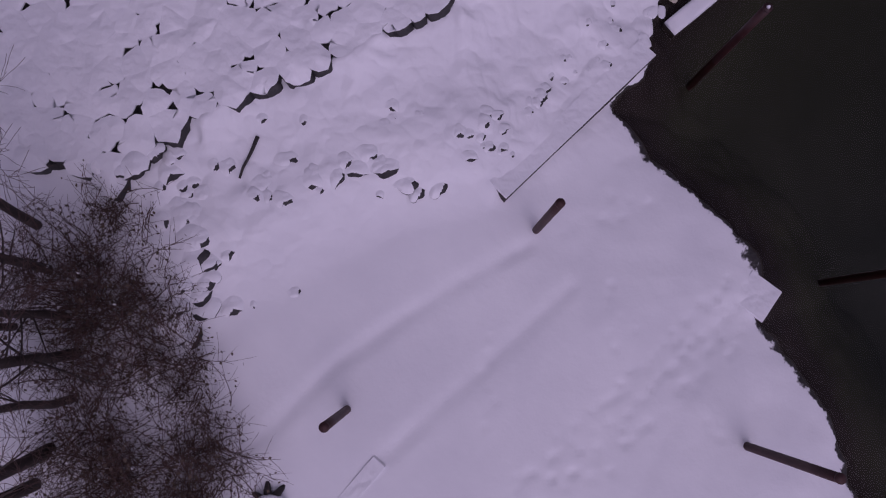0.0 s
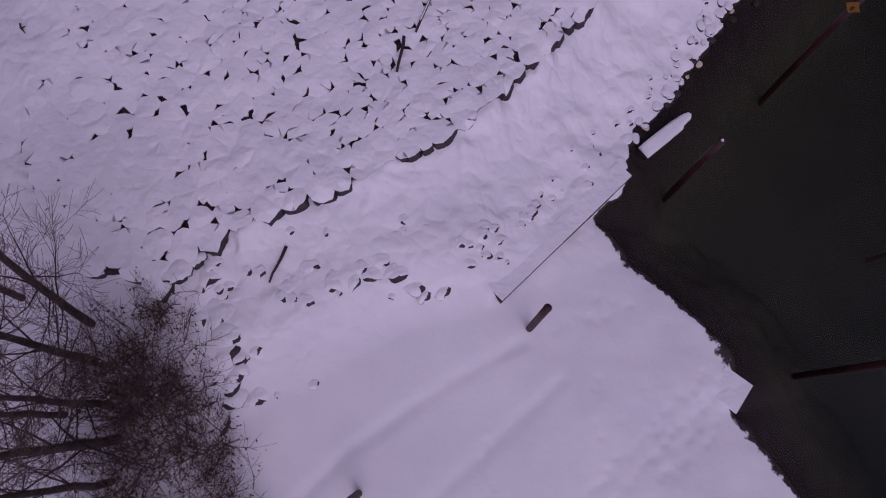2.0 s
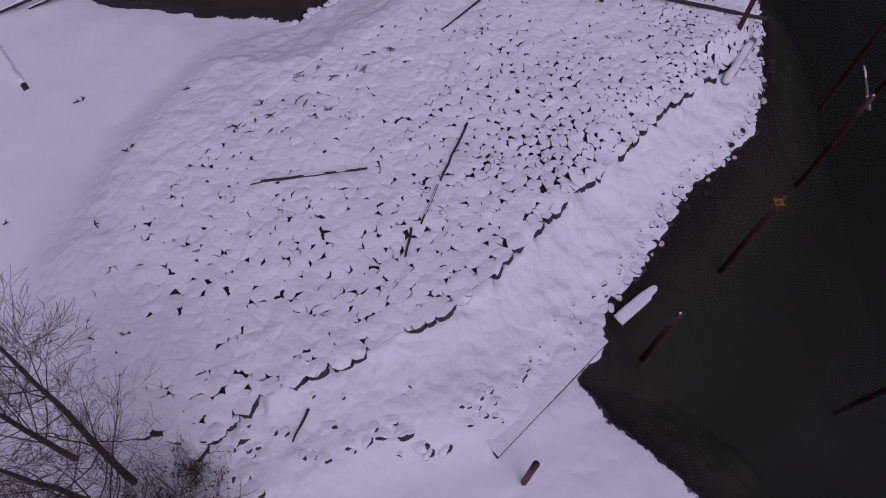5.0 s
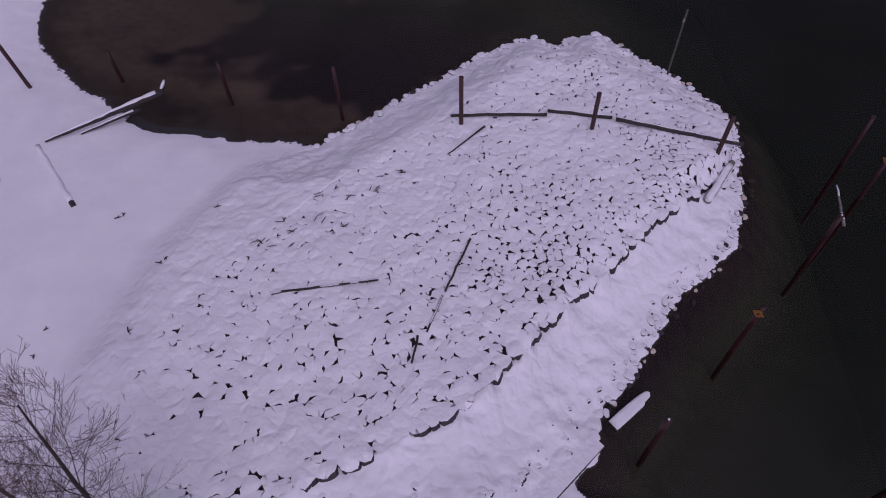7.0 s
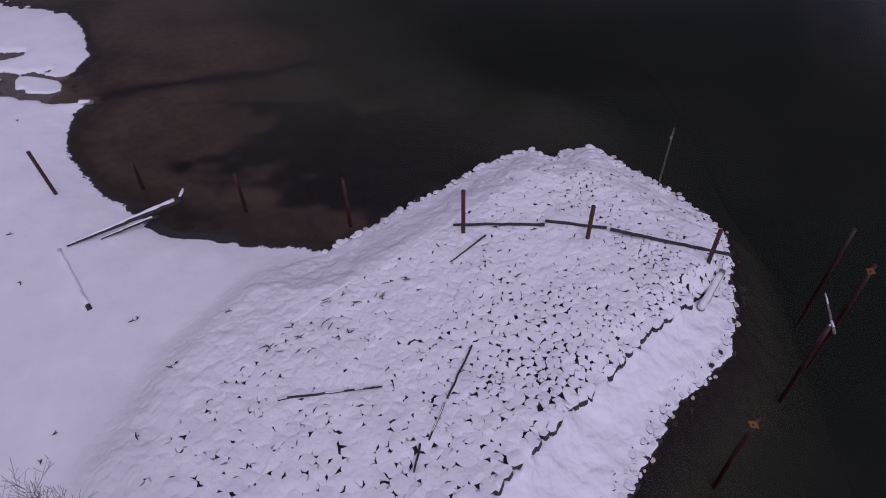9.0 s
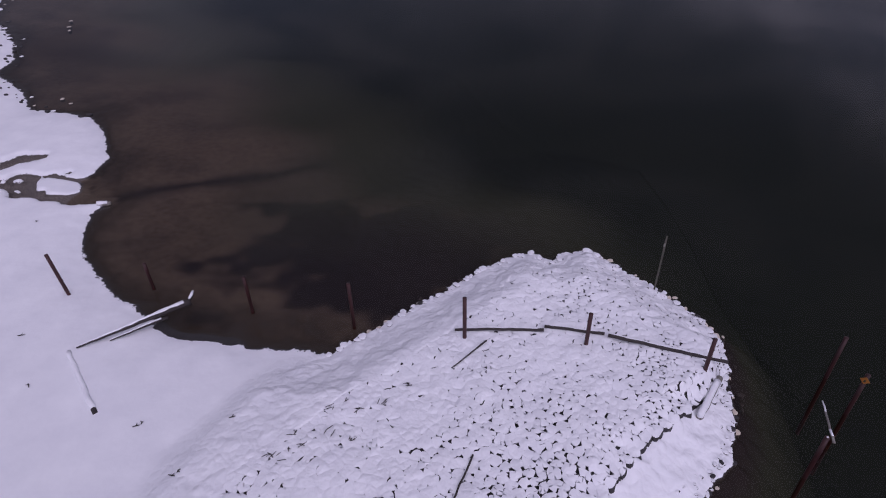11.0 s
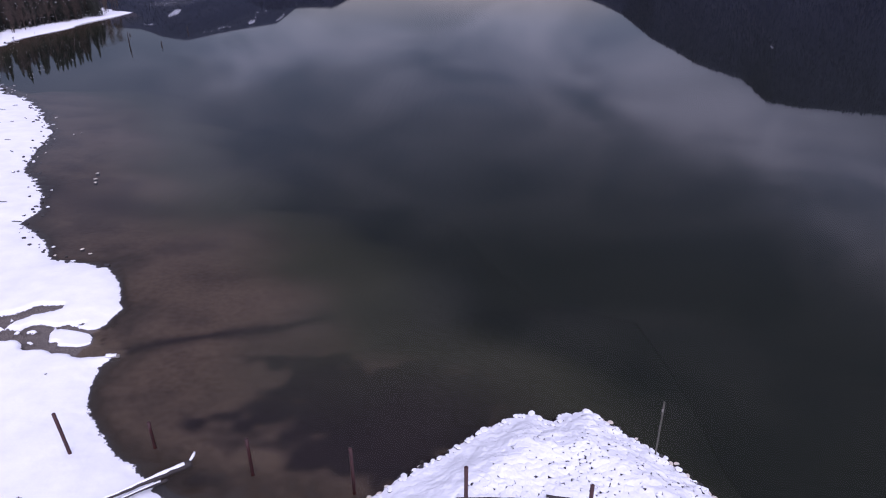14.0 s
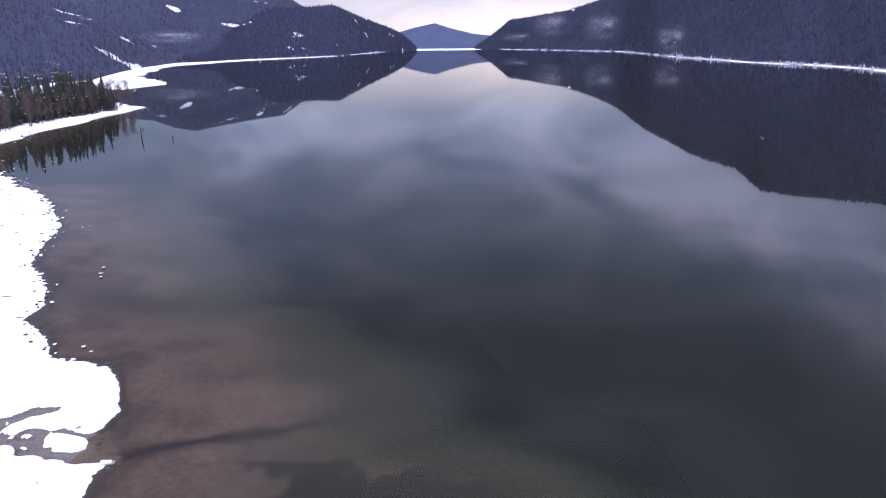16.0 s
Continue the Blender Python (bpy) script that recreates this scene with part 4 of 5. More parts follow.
def stone_rings(poly, x, y, size):
    """The stone's outline in plan: rounded at the joints that stay open, drawn back in a crescent on its low side."""
    pts = []
    n = len(poly)
    me = random.Random(int(x * 997) * 31 + int(y * 991))
    share = gap_share(x, y)
    for i in range(n):
        a, b, c = poly[i - 1], poly[i], poly[(i + 1) % n]
        la, lc = max(math.dist(a, b), 1e-6), max(math.dist(b, c), 1e-6)
        joint = random.Random(int(round(b[0] * 12)) * 7919 + int(round(b[1] * 12)))
        wide = joint.random() < share * 0.58
        reach = (0.15 + 0.30 * joint.random() ** 1.3) * (0.5 + 0.7 * size)
        reach *= (0.6 + 0.45 * float(sm(b[0] * 0.72 - b[1] * 0.69 + 9.5, -9, 2))) * (1 + 0.3 * float(sm(b[1], 14, 20)))
        if wide and me.random() < 0.94:
            ka, kc = min(reach * me.uniform(0.7, 1.2) / la, 0.42), min(reach * me.uniform(0.7, 1.2) / lc, 0.42)
            p0 = (b[0] + (a[0] - b[0]) * ka, b[1] + (a[1] - b[1]) * ka)
            p2 = (b[0] + (c[0] - b[0]) * kc, b[1] + (c[1] - b[1]) * kc)
            bend = me.uniform(-0.35, 0.5)
            p1 = tuple((p0[k] + p2[k]) / 2 * (1 - bend) + b[k] * bend for k in (0, 1))
            for t in (0.0, 0.3, 0.55, 0.8):
                pts.append(tuple(p0[k] * (1 - t) ** 2 + 2 * p1[k] * t * (1 - t) + p2[k] * t * t for k in (0, 1)))
            b = p2
            lc = math.dist(b, c)
        pts.append(b)
        for k in range(1, int(lc / 0.17)):
            t = k / int(lc / 0.17)
            pts.append((b[0] + (c[0] - b[0]) * t, b[1] + (c[1] - b[1]) * t))
    # the low side stands free of its snow
    near_crest = float(line_dist(CREST, np.array([x]), np.array([y]))[0]) < 1.0
    moon = me.random() < 0.55 * share + 0.04 and not near_crest
    face, half, deep = math.atan2(-0.72, 0.62) + me.gauss(0, 0.6), me.uniform(0.25, 0.65), me.uniform(0.08, 0.28) * size / 0.65
    out = []
    for px_, py_ in pts:
        if moon:
            off_ = abs((math.atan2(py_ - y, px_ - x) - face + math.pi) % (2 * math.pi) - math.pi) / half
            if off_ < 1:
                ln_ = max(math.dist((px_, py_), (x, y)), 0.05)
                k = 1 - min(0.5, deep * (1 - off_ * off_) * me.uniform(0.7, 1.2) / ln_)
                px_, py_ = x + (px_ - x) * k, y + (py_ - y) * k
        out.append((px_, py_))
    return out


def bent(pts):
    """Joints wander a little, the same for the stones on both sides."""
    a = np.array(pts)
    return [tuple(q) for q in np.column_stack([a[:, 0] + 0.085 * vnoise(a[:, 0], a[:, 1], 0.5) + 0.03 * vnoise(a[:, 0], a[:, 1], 0.19),
                                               a[:, 1] + 0.085 * vnoise(a[:, 0] + 57, a[:, 1], 0.5) + 0.03 * vnoise(a[:, 0] + 31, a[:, 1], 0.19)])]


stones, stone_cells = poisson(STONY, stone_space, 90000)
polys = [(p, cell_of(p, stone_cells)) for p in stones]
polys = [(p, q) for p, q in polys if len(q) >= 3]
jetty = thing("riprap_jetty", 0, 0, 0, "snow-capped dark boulders packed into a low jetty", "jetty", kind="structure")
outlines = [bent(stone_rings(q, p[0], p[1], p[2])) for p, q in polys]
flat = np.array([w for o in outlines for w in o] + [(p[0], p[1]) for p, _ in polys])
# snow level on a slightly drawn-in place, so that the rims keep to the mound
_z, _b, _u = ground_z(flat[:, 0], flat[:, 1])
st_in = inside_by(STONY, flat[:, 0], flat[:, 1])
_z = _z + PIT * _u
off = (st_in < 0.05) | (line_dist(CREST, flat[:, 0], flat[:, 1]) < 0.5)
crest_d = line_dist(CREST, flat[:, 0], flat[:, 1])
foot_z = ground_z(flat[:, 0] + 0.25, flat[:, 1] - 0.32)[0]
bare_by = crest_bare(flat[:, 0], flat[:, 1])
count = [len(o) for o in outlines]
owner = np.concatenate([np.repeat(np.arange(len(polys)), count), np.arange(len(polys))])
mid_z = _z[sum(count):][owner]
_z = np.where(off, np.maximum(_z, mid_z - 0.20), _z) + 0.06 * vnoise(flat[:, 0], flat[:, 1], 1.3) + 0.06 * vnoise(flat[:, 0], flat[:, 1], 0.7) + 0.03 * vnoise(flat[:, 0], flat[:, 1], 0.42)
far_stones = Geo()
nearest = set(sorted(range(len(polys)), key=lambda k: polys[k][0][1] * 0.9 - polys[k][0][0] * 0.3)[:300])
at = 0
for n, ((p, q), pts) in enumerate(zip(polys, outlines)):
    rn = random.Random(n * 7 + 1)
    ze, sd, cd_, fz, bb = (v[at:at + len(pts)] for v in (_z, st_in, crest_d, foot_z, bare_by))
    at += len(pts)
    cz = float(_z[sum(count) + n])
    dome = rn.uniform(0.0, 0.035)
    lift = max(-0.03, min(0.03, rn.gauss(0, 0.003)))
    sag = rn.uniform(0.006, 0.014)
    cz += lift
    low, rim, mid, inner, edge = [], [], [], [], []
    for k, ((wx, wy), e) in enumerate(zip(pts, ze)):
        e = float(e) + lift - 0.004
        if sd[k] < 0.22 and cd_[k] < 0.55 and wy < 27.5:
            # bare rock face sloping down to the bench
            w = 0.02 + 0.17 * float(bb[k])
            low.append((wx + 0.62 * w, wy - 0.78 * w, min(float(fz[k]), e - 0.2) - 0.12))
        else:
            low.append((wx, wy, e - 0.95))
        put = lambda f, z: (p[0] + (wx - p[0]) * f, p[1] + (wy - p[1]) * f, z)
        rim.append(put(1.012, e - sag))
        edge.append(put(0.84, e + 0.12 * (cz - e) - 0.2 * sag))
        mid.append(put(0.64, e + 0.30 * (cz - e) + 0.5 * dome))
        inner.append(put(0.32, e + 0.7 * (cz - e) + dome))
    tgt = Geo() if n in nearest else far_stones
    tgt.prism([low, [(a, c, d - 0.055) for a, c, d in rim]], [1, 1], close_top=False)
    tgt.prism([[(a, c, d - 0.06) for a, c, d in rim], rim], [0, 0], close_top=False)
    tgt.prism([rim, edge, mid, inner], [0, 0, 0, 0])
    if n in nearest:
        part("stone", tgt, [SNOW, ROCK], jetty)
rest = part("stones_beyond", far_stones, [SNOW, ROCK], jetty, "more snow-capped boulders of the jetty")
rest["kind"] = "stuff"


def boulder(geo, x, y, z, r, rn, height=0.6, snow_mat=0, rock_mat=1, cap=0.75, tilt=0.0, n=13, skirt=0.0):
    """A lumpy stone with a snow cap: dark sides, white top. tilt: how far the cap sinks into the snow on its uphill side."""
    ph = rn.uniform(0, 6.28)
    k = [1.0] * n
    for f in (2, 3, 5):
        a_, p_ = rn.uniform(0.04, 0.16) / (f * 0.5), rn.uniform(0, 6.28)
        k = [k[i] + a_ * math.cos(f * i * 6.2832 / n + p_) for i in range(n)]
    sx, sy = rn.uniform(0.75, 1.3), rn.uniform(0.75, 1.3)
    h = r * height

    def ring(f, zz, lean=1.0):
        out = []
        for i in range(n):
            w = ph + i * 6.2832 / n
            px_, py_ = sx * r * f * k[i] * math.cos(w), sy * r * f * k[i] * math.sin(w)
            out.append((x + px_, y + py_, z + zz + lean * tilt * (0.62 * px_ - 0.78 * py_) / max(r, 0.01)))
        return out
    geo.prism([[(a + 0.62 * skirt * r, c - 0.78 * skirt * r, d) for a, c, d in ring(0.96, -min(0.5, 1.2 * r) if not skirt else -0.22, 0)], ring(1.0, 0.72 * h)], [rock_mat, rock_mat], close_top=False)
    geo.prism([ring(1.01, 0.70 * h), ring(0.93, 0.90 * h), ring(cap, 1.02 * h), ring(0.35, 1.12 * h)], [snow_mat, snow_mat, snow_mat, snow_mat])


def along(pts, step, rn, jitter):
    """Places along a line of the plan."""
    out = []
    for (ax, ay), (bx, by) in zip(pts, pts[1:]):
        ln = math.dist((ax, ay), (bx, by))
        k = max(1, int(ln / step))
        for i in range(k):
            t = (i + rn.random()) / k
            out.append((ax + (bx - ax) * t + rn.gauss(0, jitter), ay + (by - ay) * t + rn.gauss(0, jitter)))
    return out


def stone_field(name, label, places, size, rn, sink, group, tilt=0.0, height=0.6, skirt=0.0, bare=False):
    for (x, y), z in zip(places, zgs(places)):
        r = rn.uniform(*size)
        geo = Geo()
        boulder(geo, 0, 0, 0, r, rn, height, tilt=tilt * r, skirt=skirt * rn.uniform(0.5, 1.3))
        ob = tagged(new(name, geo.mesh(name, [ROCK if bare else SNOW, ROCK])), label, "boulder", group)
        ob.location = (x, y, max(float(z), -0.25) + sink * r)


rs = random.Random(21)
stone_field("shore_boulder", "snow-capped wet boulder at the jetty's waterline", [(x - 0.25, y + 0.2) for x, y in along(JETTY_EAST[1:], 0.33, rs, 0.28)], (0.10, 0.25), rs, -0.1, "boulders along the jetty's edge")
stone_field("shore_boulder", "snow-capped wet boulder at the jetty's waterline", [(x, y - 0.3) for x, y in along(JETTY_WEST, 0.36, rs, 0.28)], (0.12, 0.32), rs, -0.1, "boulders along the jetty's edge")
stone_field("shore_boulder", "big snow-capped boulder off the jetty's tip", [(10.9, 46.8)], (0.42, 0.45), rs, 0.3, "boulders along the jetty's edge")
WET = "dark wet boulder lying bare at the water's edge"
stone_field("wet_boulder", WET, [(x + 0.05, y) for x, y in along(JETTY_EAST[2:], 1.0, rs, 0.25)] + [(x - 0.1, y + 0.2) for x, y in along(JETTY_WEST, 1.1, rs, 0.25)] + [(19.3, 29.4), (19.5, 30.2), (19.2, 28.9), (10.9, 47.6), (20.1, 33.0)], (0.08, 0.22), rs, 0.05, "wet boulders round the jetty", bare=True)
BURIED = "dark boulder drifted over with snow, one face bare"


def drifted(places, size, rn, group):
    """Boulders under a smooth pillow of snow, with a crescent of bare rock on the low side."""
    for (x, y), z in zip(places, zgs(places)):
        r = rn.uniform(*size)
        h = r * rn.uniform(0.12, 0.22)
        face, half = math.atan2(-0.78, 0.62) + rn.gauss(0, 0.55), rn.uniform(0.55, 1.3)
        thick, sq_, n = rn.uniform(0.35, 1.05), rn.uniform(0.75, 1.25), 26
        kinks = [rn.uniform(0.6, 1.25) for _ in range(n)]
        lobes = [(f, rn.uniform(0.02, 0.09), rn.uniform(0, 6.28)) for f in (2, 3, 5)]
        cap, skirt_, low, lip = [[] for _ in range(4)], [], [], []
        for i in range(n):
            w = 2 * math.pi * i / n
            off_ = abs((w - face + math.pi) % (2 * math.pi) - math.pi) / half
            cutoff = max(0.0, 1 - off_ * off_)
            R_ = r * (1 + sum(a_ * math.cos(f * w + p_) for f, a_, p_ in lobes))
            c_, s_ = math.cos(w) * sq_, math.sin(w)
            # away from the face the pillow runs out into the lying snow
            out_ = R_ * (1.35 - 0.35 * min(1.0, 2.5 * cutoff)) * (1 - thick * 0.48 * cutoff * kinks[i])
            for k, f in enumerate((0.22, 0.5, 0.76, 1.0)):
                u = f * out_ / (1.35 * R_)
                zz = h * max(0.0, 1 - u * u) ** 1.6 - 0.10 * u ** 4 - (0.22 * h * f ** 6 * min(1.0, 2.5 * cutoff))
                cap[k].append((out_ * f * c_, out_ * f * s_, zz))
            lip.append((out_ * 0.99 * c_, out_ * 0.99 * s_, cap[3][-1][2] - 0.012))
            foot = out_ * 0.97 if cutoff <= 0 else max(out_ * 0.97, R_ * (1.0 + 0.14 * kinks[i] * cutoff))
            low.append((foot * c_, foot * s_, -0.26 if cutoff <= 0 else -0.03 - 0.12 * (1 - cutoff)))
        geo = Geo()
        geo.prism(cap[::-1], [0, 0, 0, 0])
        geo.prism([low, lip], [1, 1], close_top=False)
        ob = tagged(new("buried_boulder", geo.mesh("buried_boulder", [SNOW, ROCK])), BURIED, "boulder", group)
        ob.location = (x, y, float(z) + 0.008)


drifted(along(BENCH_EDGE[2:7], 0.34, rs, 0.24), (0.16, 0.40), rs, "boulders at the foot of the bench")
drifted(along([(-9.9, 6.8), (-9.3, 4.6), (-8.9, 3.2), (-8.7, 1.2)], 0.15, rs, 0.45), (0.18, 0.46), rs, "boulders below the trees")
drifted([(rs.uniform(-0.3, 1.4), rs.uniform(7.0, 8.6)) for _ in range(12)] + along([(1.4, 8.6), (5.6, 12.6)], 0.32, rs, 0.35), (0.10, 0.26), rs, "boulders on the bench")
drifted([(rs.uniform(-7, 0.5), rs.uniform(6.8, 9.0)) for _ in range(12)] + [(rs.uniform(-12, -8), rs.uniform(5.4, 7.2)) for _ in range(10)], (0.12, 0.3), rs, "boulders on the bench")
drifted([(x - rs.uniform(0.2, 1.3), y + rs.uniform(0.1, 0.9)) for x, y in along(JETTY_EAST[1:13], 0.45, rs, 0.25)], (0.09, 0.19), rs, "boulders above the waterline")
drifted([(-7.2, 2.3), (-5.9, 2.7), (-8.2, -0.4)], (0.15, 0.25), rs, "boulders below the trees")
stone_field("wet_boulder", WET, along(SPIT[4:18], 1.3, rs, 1.1), (0.08, 0.32), rs, 0.1, "wet boulders on the west shore", bare=True)
stone_field("lake_rock", "snow-capped rock standing in the shallows", [(-70.5, 111), (-71.6, 113), (-94, 145), (-93, 146.4), (-73, 116.4), (-57, 82), (-55, 80.5)] + along(SPIT[5:18], 3.2, rs, 1.2), (0.15, 0.42), rs, 0.0, "rocks along the west shore")
stone_field("lake_rock", "snow-capped rock standing in the shallows", along(SPIT[16:22], 7.0, rs, 3.0), (0.2, 0.55), rs, 0.0, "rocks along the west shore")


# ---- pilings ----
def piling(x, y, top, r=0.15, lean=(0, 0), sign=False, mat=None, label="", snow_cap=True, sink=1.2):
    z0 = zg(x, y)
    base = thing("piling", x, y, z0, label, "piling", "pilings")
    h = top - z0
    geo = Geo()
    n = 5
    geo.tube([(lean[0] * k / n, lean[1] * k / n, -sink + (h + sink) * k / n) for k in range(n + 1)], [r * (1.02 - 0.04 * k / n) for k in range(n + 1)], 14)
    part("shaft", geo, mat or STEEL, base)
    geo = Geo()
    geo.tube([(lean[0], lean[1], h), (lean[0], lean[1], h + 0.05)], [r * 1.06, r * 1.04], 14)
    part("cap_plate", geo, mat or STEEL, base)
    if snow_cap:
        geo = Geo()
        geo.tube([(lean[0], lean[1], h + 0.05), (lean[0], lean[1], h + 0.10), (lean[0], lean[1], h + 0.14)], [r * 0.4, r * 0.34, r * 0.16], 12)
        part("snow_cap", geo, SNOW, base, "small cap of snow")
    if sign:
        away = Vector((-1 - x, 0 - y, 0)).normalized()
        m = Matrix.Translation((0, 0, h - 0.35)) @ away.to_track_quat("Y", "Z").to_matrix().to_4x4() @ Matrix.Translation((0, r + 0.05, 0)) @ pose(0, 0, 0, 0, 45, 0)
        geo = Geo()
        geo.box(m, (0.44, 0.02, 0.44))
        board = part("sign", geo, SIGN, base, "orange diamond warning sign", smooth=False)
        geo = Geo()
        geo.box(m @ pose(0.03, 0.014, -0.03, 0, 45, 0), (0.20, 0.008, 0.12))
        part("sign_mark", geo, SIGNMARK, board, smooth=False)
    return base


RED = "rust-red steel tube piling standing in the lake"
BROWN = "dark rust-brown steel tube piling standing in snow"
piling(2.25, 4.88, 5.15, r=0.135, label=BROWN, snow_cap=False)
piling(-4.03, -1.1, 5.3, r=0.135, label=BROWN, snow_cap=False)
piling(9.16, -2.31, 5.5, r=0.14, label=BROWN, snow_cap=False)
piling(-0.42, 32.9, 6.65, label="rust-brown steel piling beside the boom logs", snow_cap=False)
piling(8.42, 32.42, 5.66, label="rust-brown steel piling beside the boom logs", snow_cap=False)
piling(16.3, 30.1, 5.6, label="rust-brown steel piling among jetty stones", snow_cap=False)
piling(-34.55, 40.0, 4.97, lean=(-0.2, -0.15), label=BROWN, snow_cap=False)
for_lake = dict(mat=STEEL_WET, label=RED)
piling(-9.45, 36.9, 4.5, **for_lake, snow_cap=False)
piling(-18.3, 38.6, 3.7, **for_lake, snow_cap=False)
piling(-28.0, 41.6, 2.7, **for_lake, snow_cap=False)
piling(9.15, 11.45, 3.75, **for_lake)
piling(14.8, 17.1, 4.5, sign=True, mat=STEEL_WET, label="rust-red lake piling with an orange diamond sign", snow_cap=False)
piling(21.2, 23.5, 4.1, **for_lake)
piling(26.2, 31.8, 4.1, **for_lake, snow_cap=False)
piling(26.1, 28.5, 4.0, sign=True, mat=STEEL_WET, label="rust-red lake piling with an orange diamond sign", snow_cap=False)
piling(14.9, 3.55, 4.0, **for_lake)
piling(20.5, 9.5, 4.0, **for_lake)


# ---- logs ----
def log(name, a, b, r0, r1, label, snow=0.8, mat=None, sides=10, wob=0.02, category="log", group="", seed=1, bare=0.0, drape=None):
    """A felled trunk between two points with a ridge of snow along its top."""
    rn = random.Random(seed)
    a, b = Vector(a), Vector(b)
    base = thing(name, a.x, a.y, a.z, label, category, group)
    n = max(4, int((b - a).length / 0.5))
    pts = [(b - a) * k / n + Vector((rn.gauss(0, wob), rn.gauss(0, wob), rn.gauss(0, wob * 0.5))) for k in range(n + 1)]
    if drape is not None:
        lv = zgs([(a.x + p.x, a.y + p.y) for p in pts])
        lv = np.convolve(np.pad(lv, 2, "edge"), np.ones(5) / 5, "valid")
        pts = [Vector((p.x, p.y, float(z) + drape - a.z)) for p, z in zip(pts, lv)]
    rad = [(r0 + (r1 - r0) * k / n) * rn.uniform(0.95, 1.05) for k in range(n + 1)]
    geo = Geo()
    geo.tube(pts, rad, sides)
    part("trunk", geo, mat or WOOD, base)
    if snow:
        geo = Geo()
        run = []
        for k in range(n + 1):
            if rn.random() < bare or k == n:
                if len(run) > 1:
                    geo.tube([p for p, _ in run], [q for _, q in run], 8)
                run = []
            if k < n or not bare:
                run.append((pts[k] + Vector((0, rad[k] * (0.55 if snow < 0.5 else 0.0), rad[k] * (0.72 if snow < 0.5 else 0.55))), rad[k] * snow * rn.uniform(0.9, 1.1)))
        if len(run) > 1:
            geo.tube([p for p, _ in run], [q for _, q in run], 8)
        if geo.v:
            part("snow_ridge", geo, SNOW, base, "snow lying along the top")
    return base


def on(x, y, up=0.0):
    return (x, y, zg(x, y) + up)


log("boom_log", on(-1.2, 33.7, 0.2), on(5.5, 33.6, 0.2), 0.11, 0.12, "long dark boom log with snow on its far side", 0.45, seed=2, drape=0.16)
log("boom_log", on(5.55, 34.0, 0.22), on(9.9, 33.35, 0.2), 0.12, 0.11, "long dark boom log with snow on its far side", 0.45, seed=3, drape=0.16)
log("boom_log", (10.1, 33.1, 2.95), (18.0, 30.65, 2.82), 0.14, 0.13, "thick dark boom log with snow on its top", 0.45, seed=4)
log("snowy_log", on(15.3, 27.0, 0.4), on(17.75, 30.5, 0.6), 0.26, 0.24, "grey log lying across the stones under snow", 0.92, GREYWOOD, seed=5)
log("driftwood_pole", on(-11.0, 19.0, 0.16), on(-5.1, 19.95, 0.22), 0.075, 0.05, "thin dark driftwood pole across the stones", 0.7, seed=6, bare=0.6, drape=0.09)
log("driftwood_pole", on(0.1, 22.9, 0.2), on(-1.35, 19.2, 0.2), 0.065, 0.06, "thin dark driftwood pole across the stones", 0.0, seed=7, drape=0.09)
log("driftwood_pole", on(-1.5, 18.9, 0.2), on(-2.3, 16.6, 0.16), 0.055, 0.05, "thin dark driftwood pole across the stones", 0.6, seed=8, bare=0.6, drape=0.09)
log("driftwood_pole", on(-2.75, 16.4, 0.2), on(-3.0, 14.8, 0.18), 0.07, 0.05, "thin dark driftwood pole across the stones", 0.0, seed=9, drape=0.09)
log("driftwood_pole", on(1.2, 32.6, 0.2), on(-1.3, 29.9, 0.16), 0.065, 0.04, "thin dark driftwood pole across the stones", 0.0, seed=10, drape=0.09)
log("driftwood_pole", on(-7.0, 7.7, 0.12), on(-7.6, 6.3, 0.08), 0.065, 0.04, "thin dark driftwood pole on the bench", 0.0, seed=11, drape=0.09)
big_log = log("fallen_log", on(-30.5, 33.35, 0.10), (-23.1, 38.2, 1.5), 0.10, 0.32, "big fallen log tilted over the water's edge under snow", 0.66, seed=12)
log("fallen_log", on(-28.4, 34.35, 0.08), (-24.7, 36.95, 0.9), 0.08, 0.17, "smaller log lying beside a big fallen one", 0.7, seed=13)
log("half_buried_log", on(-31.0, 33.0, -0.16), on(-26.1, 27.1, -0.06), 0.20, 0.20, "log buried in snow with its dark end showing", 0.95, seed=14)
stub = Geo()
end_ = Vector((-23.2, 38.1, 1.55)) - big_log.location
stub.tube([end_, end_ + Vector((0.18, 0.35, 0.28)), end_ + Vector((0.22, 0.75, 0.42))], [0.14, 0.13, 0.09], 8)
part("root_stub", stub, WOOD, big_log)
stub = Geo()
stub.tube([end_ + Vector((0.05, 0.1, 0.18)), end_ + Vector((0.2, 0.4, 0.40)), end_ + Vector((0.22, 0.75, 0.50))], [0.10, 0.13, 0.08], 8)
part("stub_snow", stub, SNOW, big_log, "snow on the stub")
timber = thing("floating_timber", 7.45, 12.6, 0.0, "squared timber afloat beside the jetty heaped with snow", "timber")
fl, fa = math.dist((7.45, 12.6), (9.62, 14.42)), math.atan2(1.82, 2.17)


def plank_outline(grow, z):
    pl = [(-0.02, -0.30), (fl * 0.4, -0.31), (fl * 0.74, -0.30), (fl * 0.79, -0.2), (fl * 0.95, -0.17), (fl, -0.05), (fl * 0.99, 0.12), (fl * 0.93, 0.2), (fl * 0.7, 0.28), (fl * 0.3, 0.31), (0.0, 0.30)]
    return [((u * (1 + 0.02 * grow) * math.cos(fa) - v * (1 + grow) * math.sin(fa)), (u * (1 + 0.02 * grow) * math.sin(fa) + v * (1 + grow) * math.cos(fa)), z) for u, v in pl]


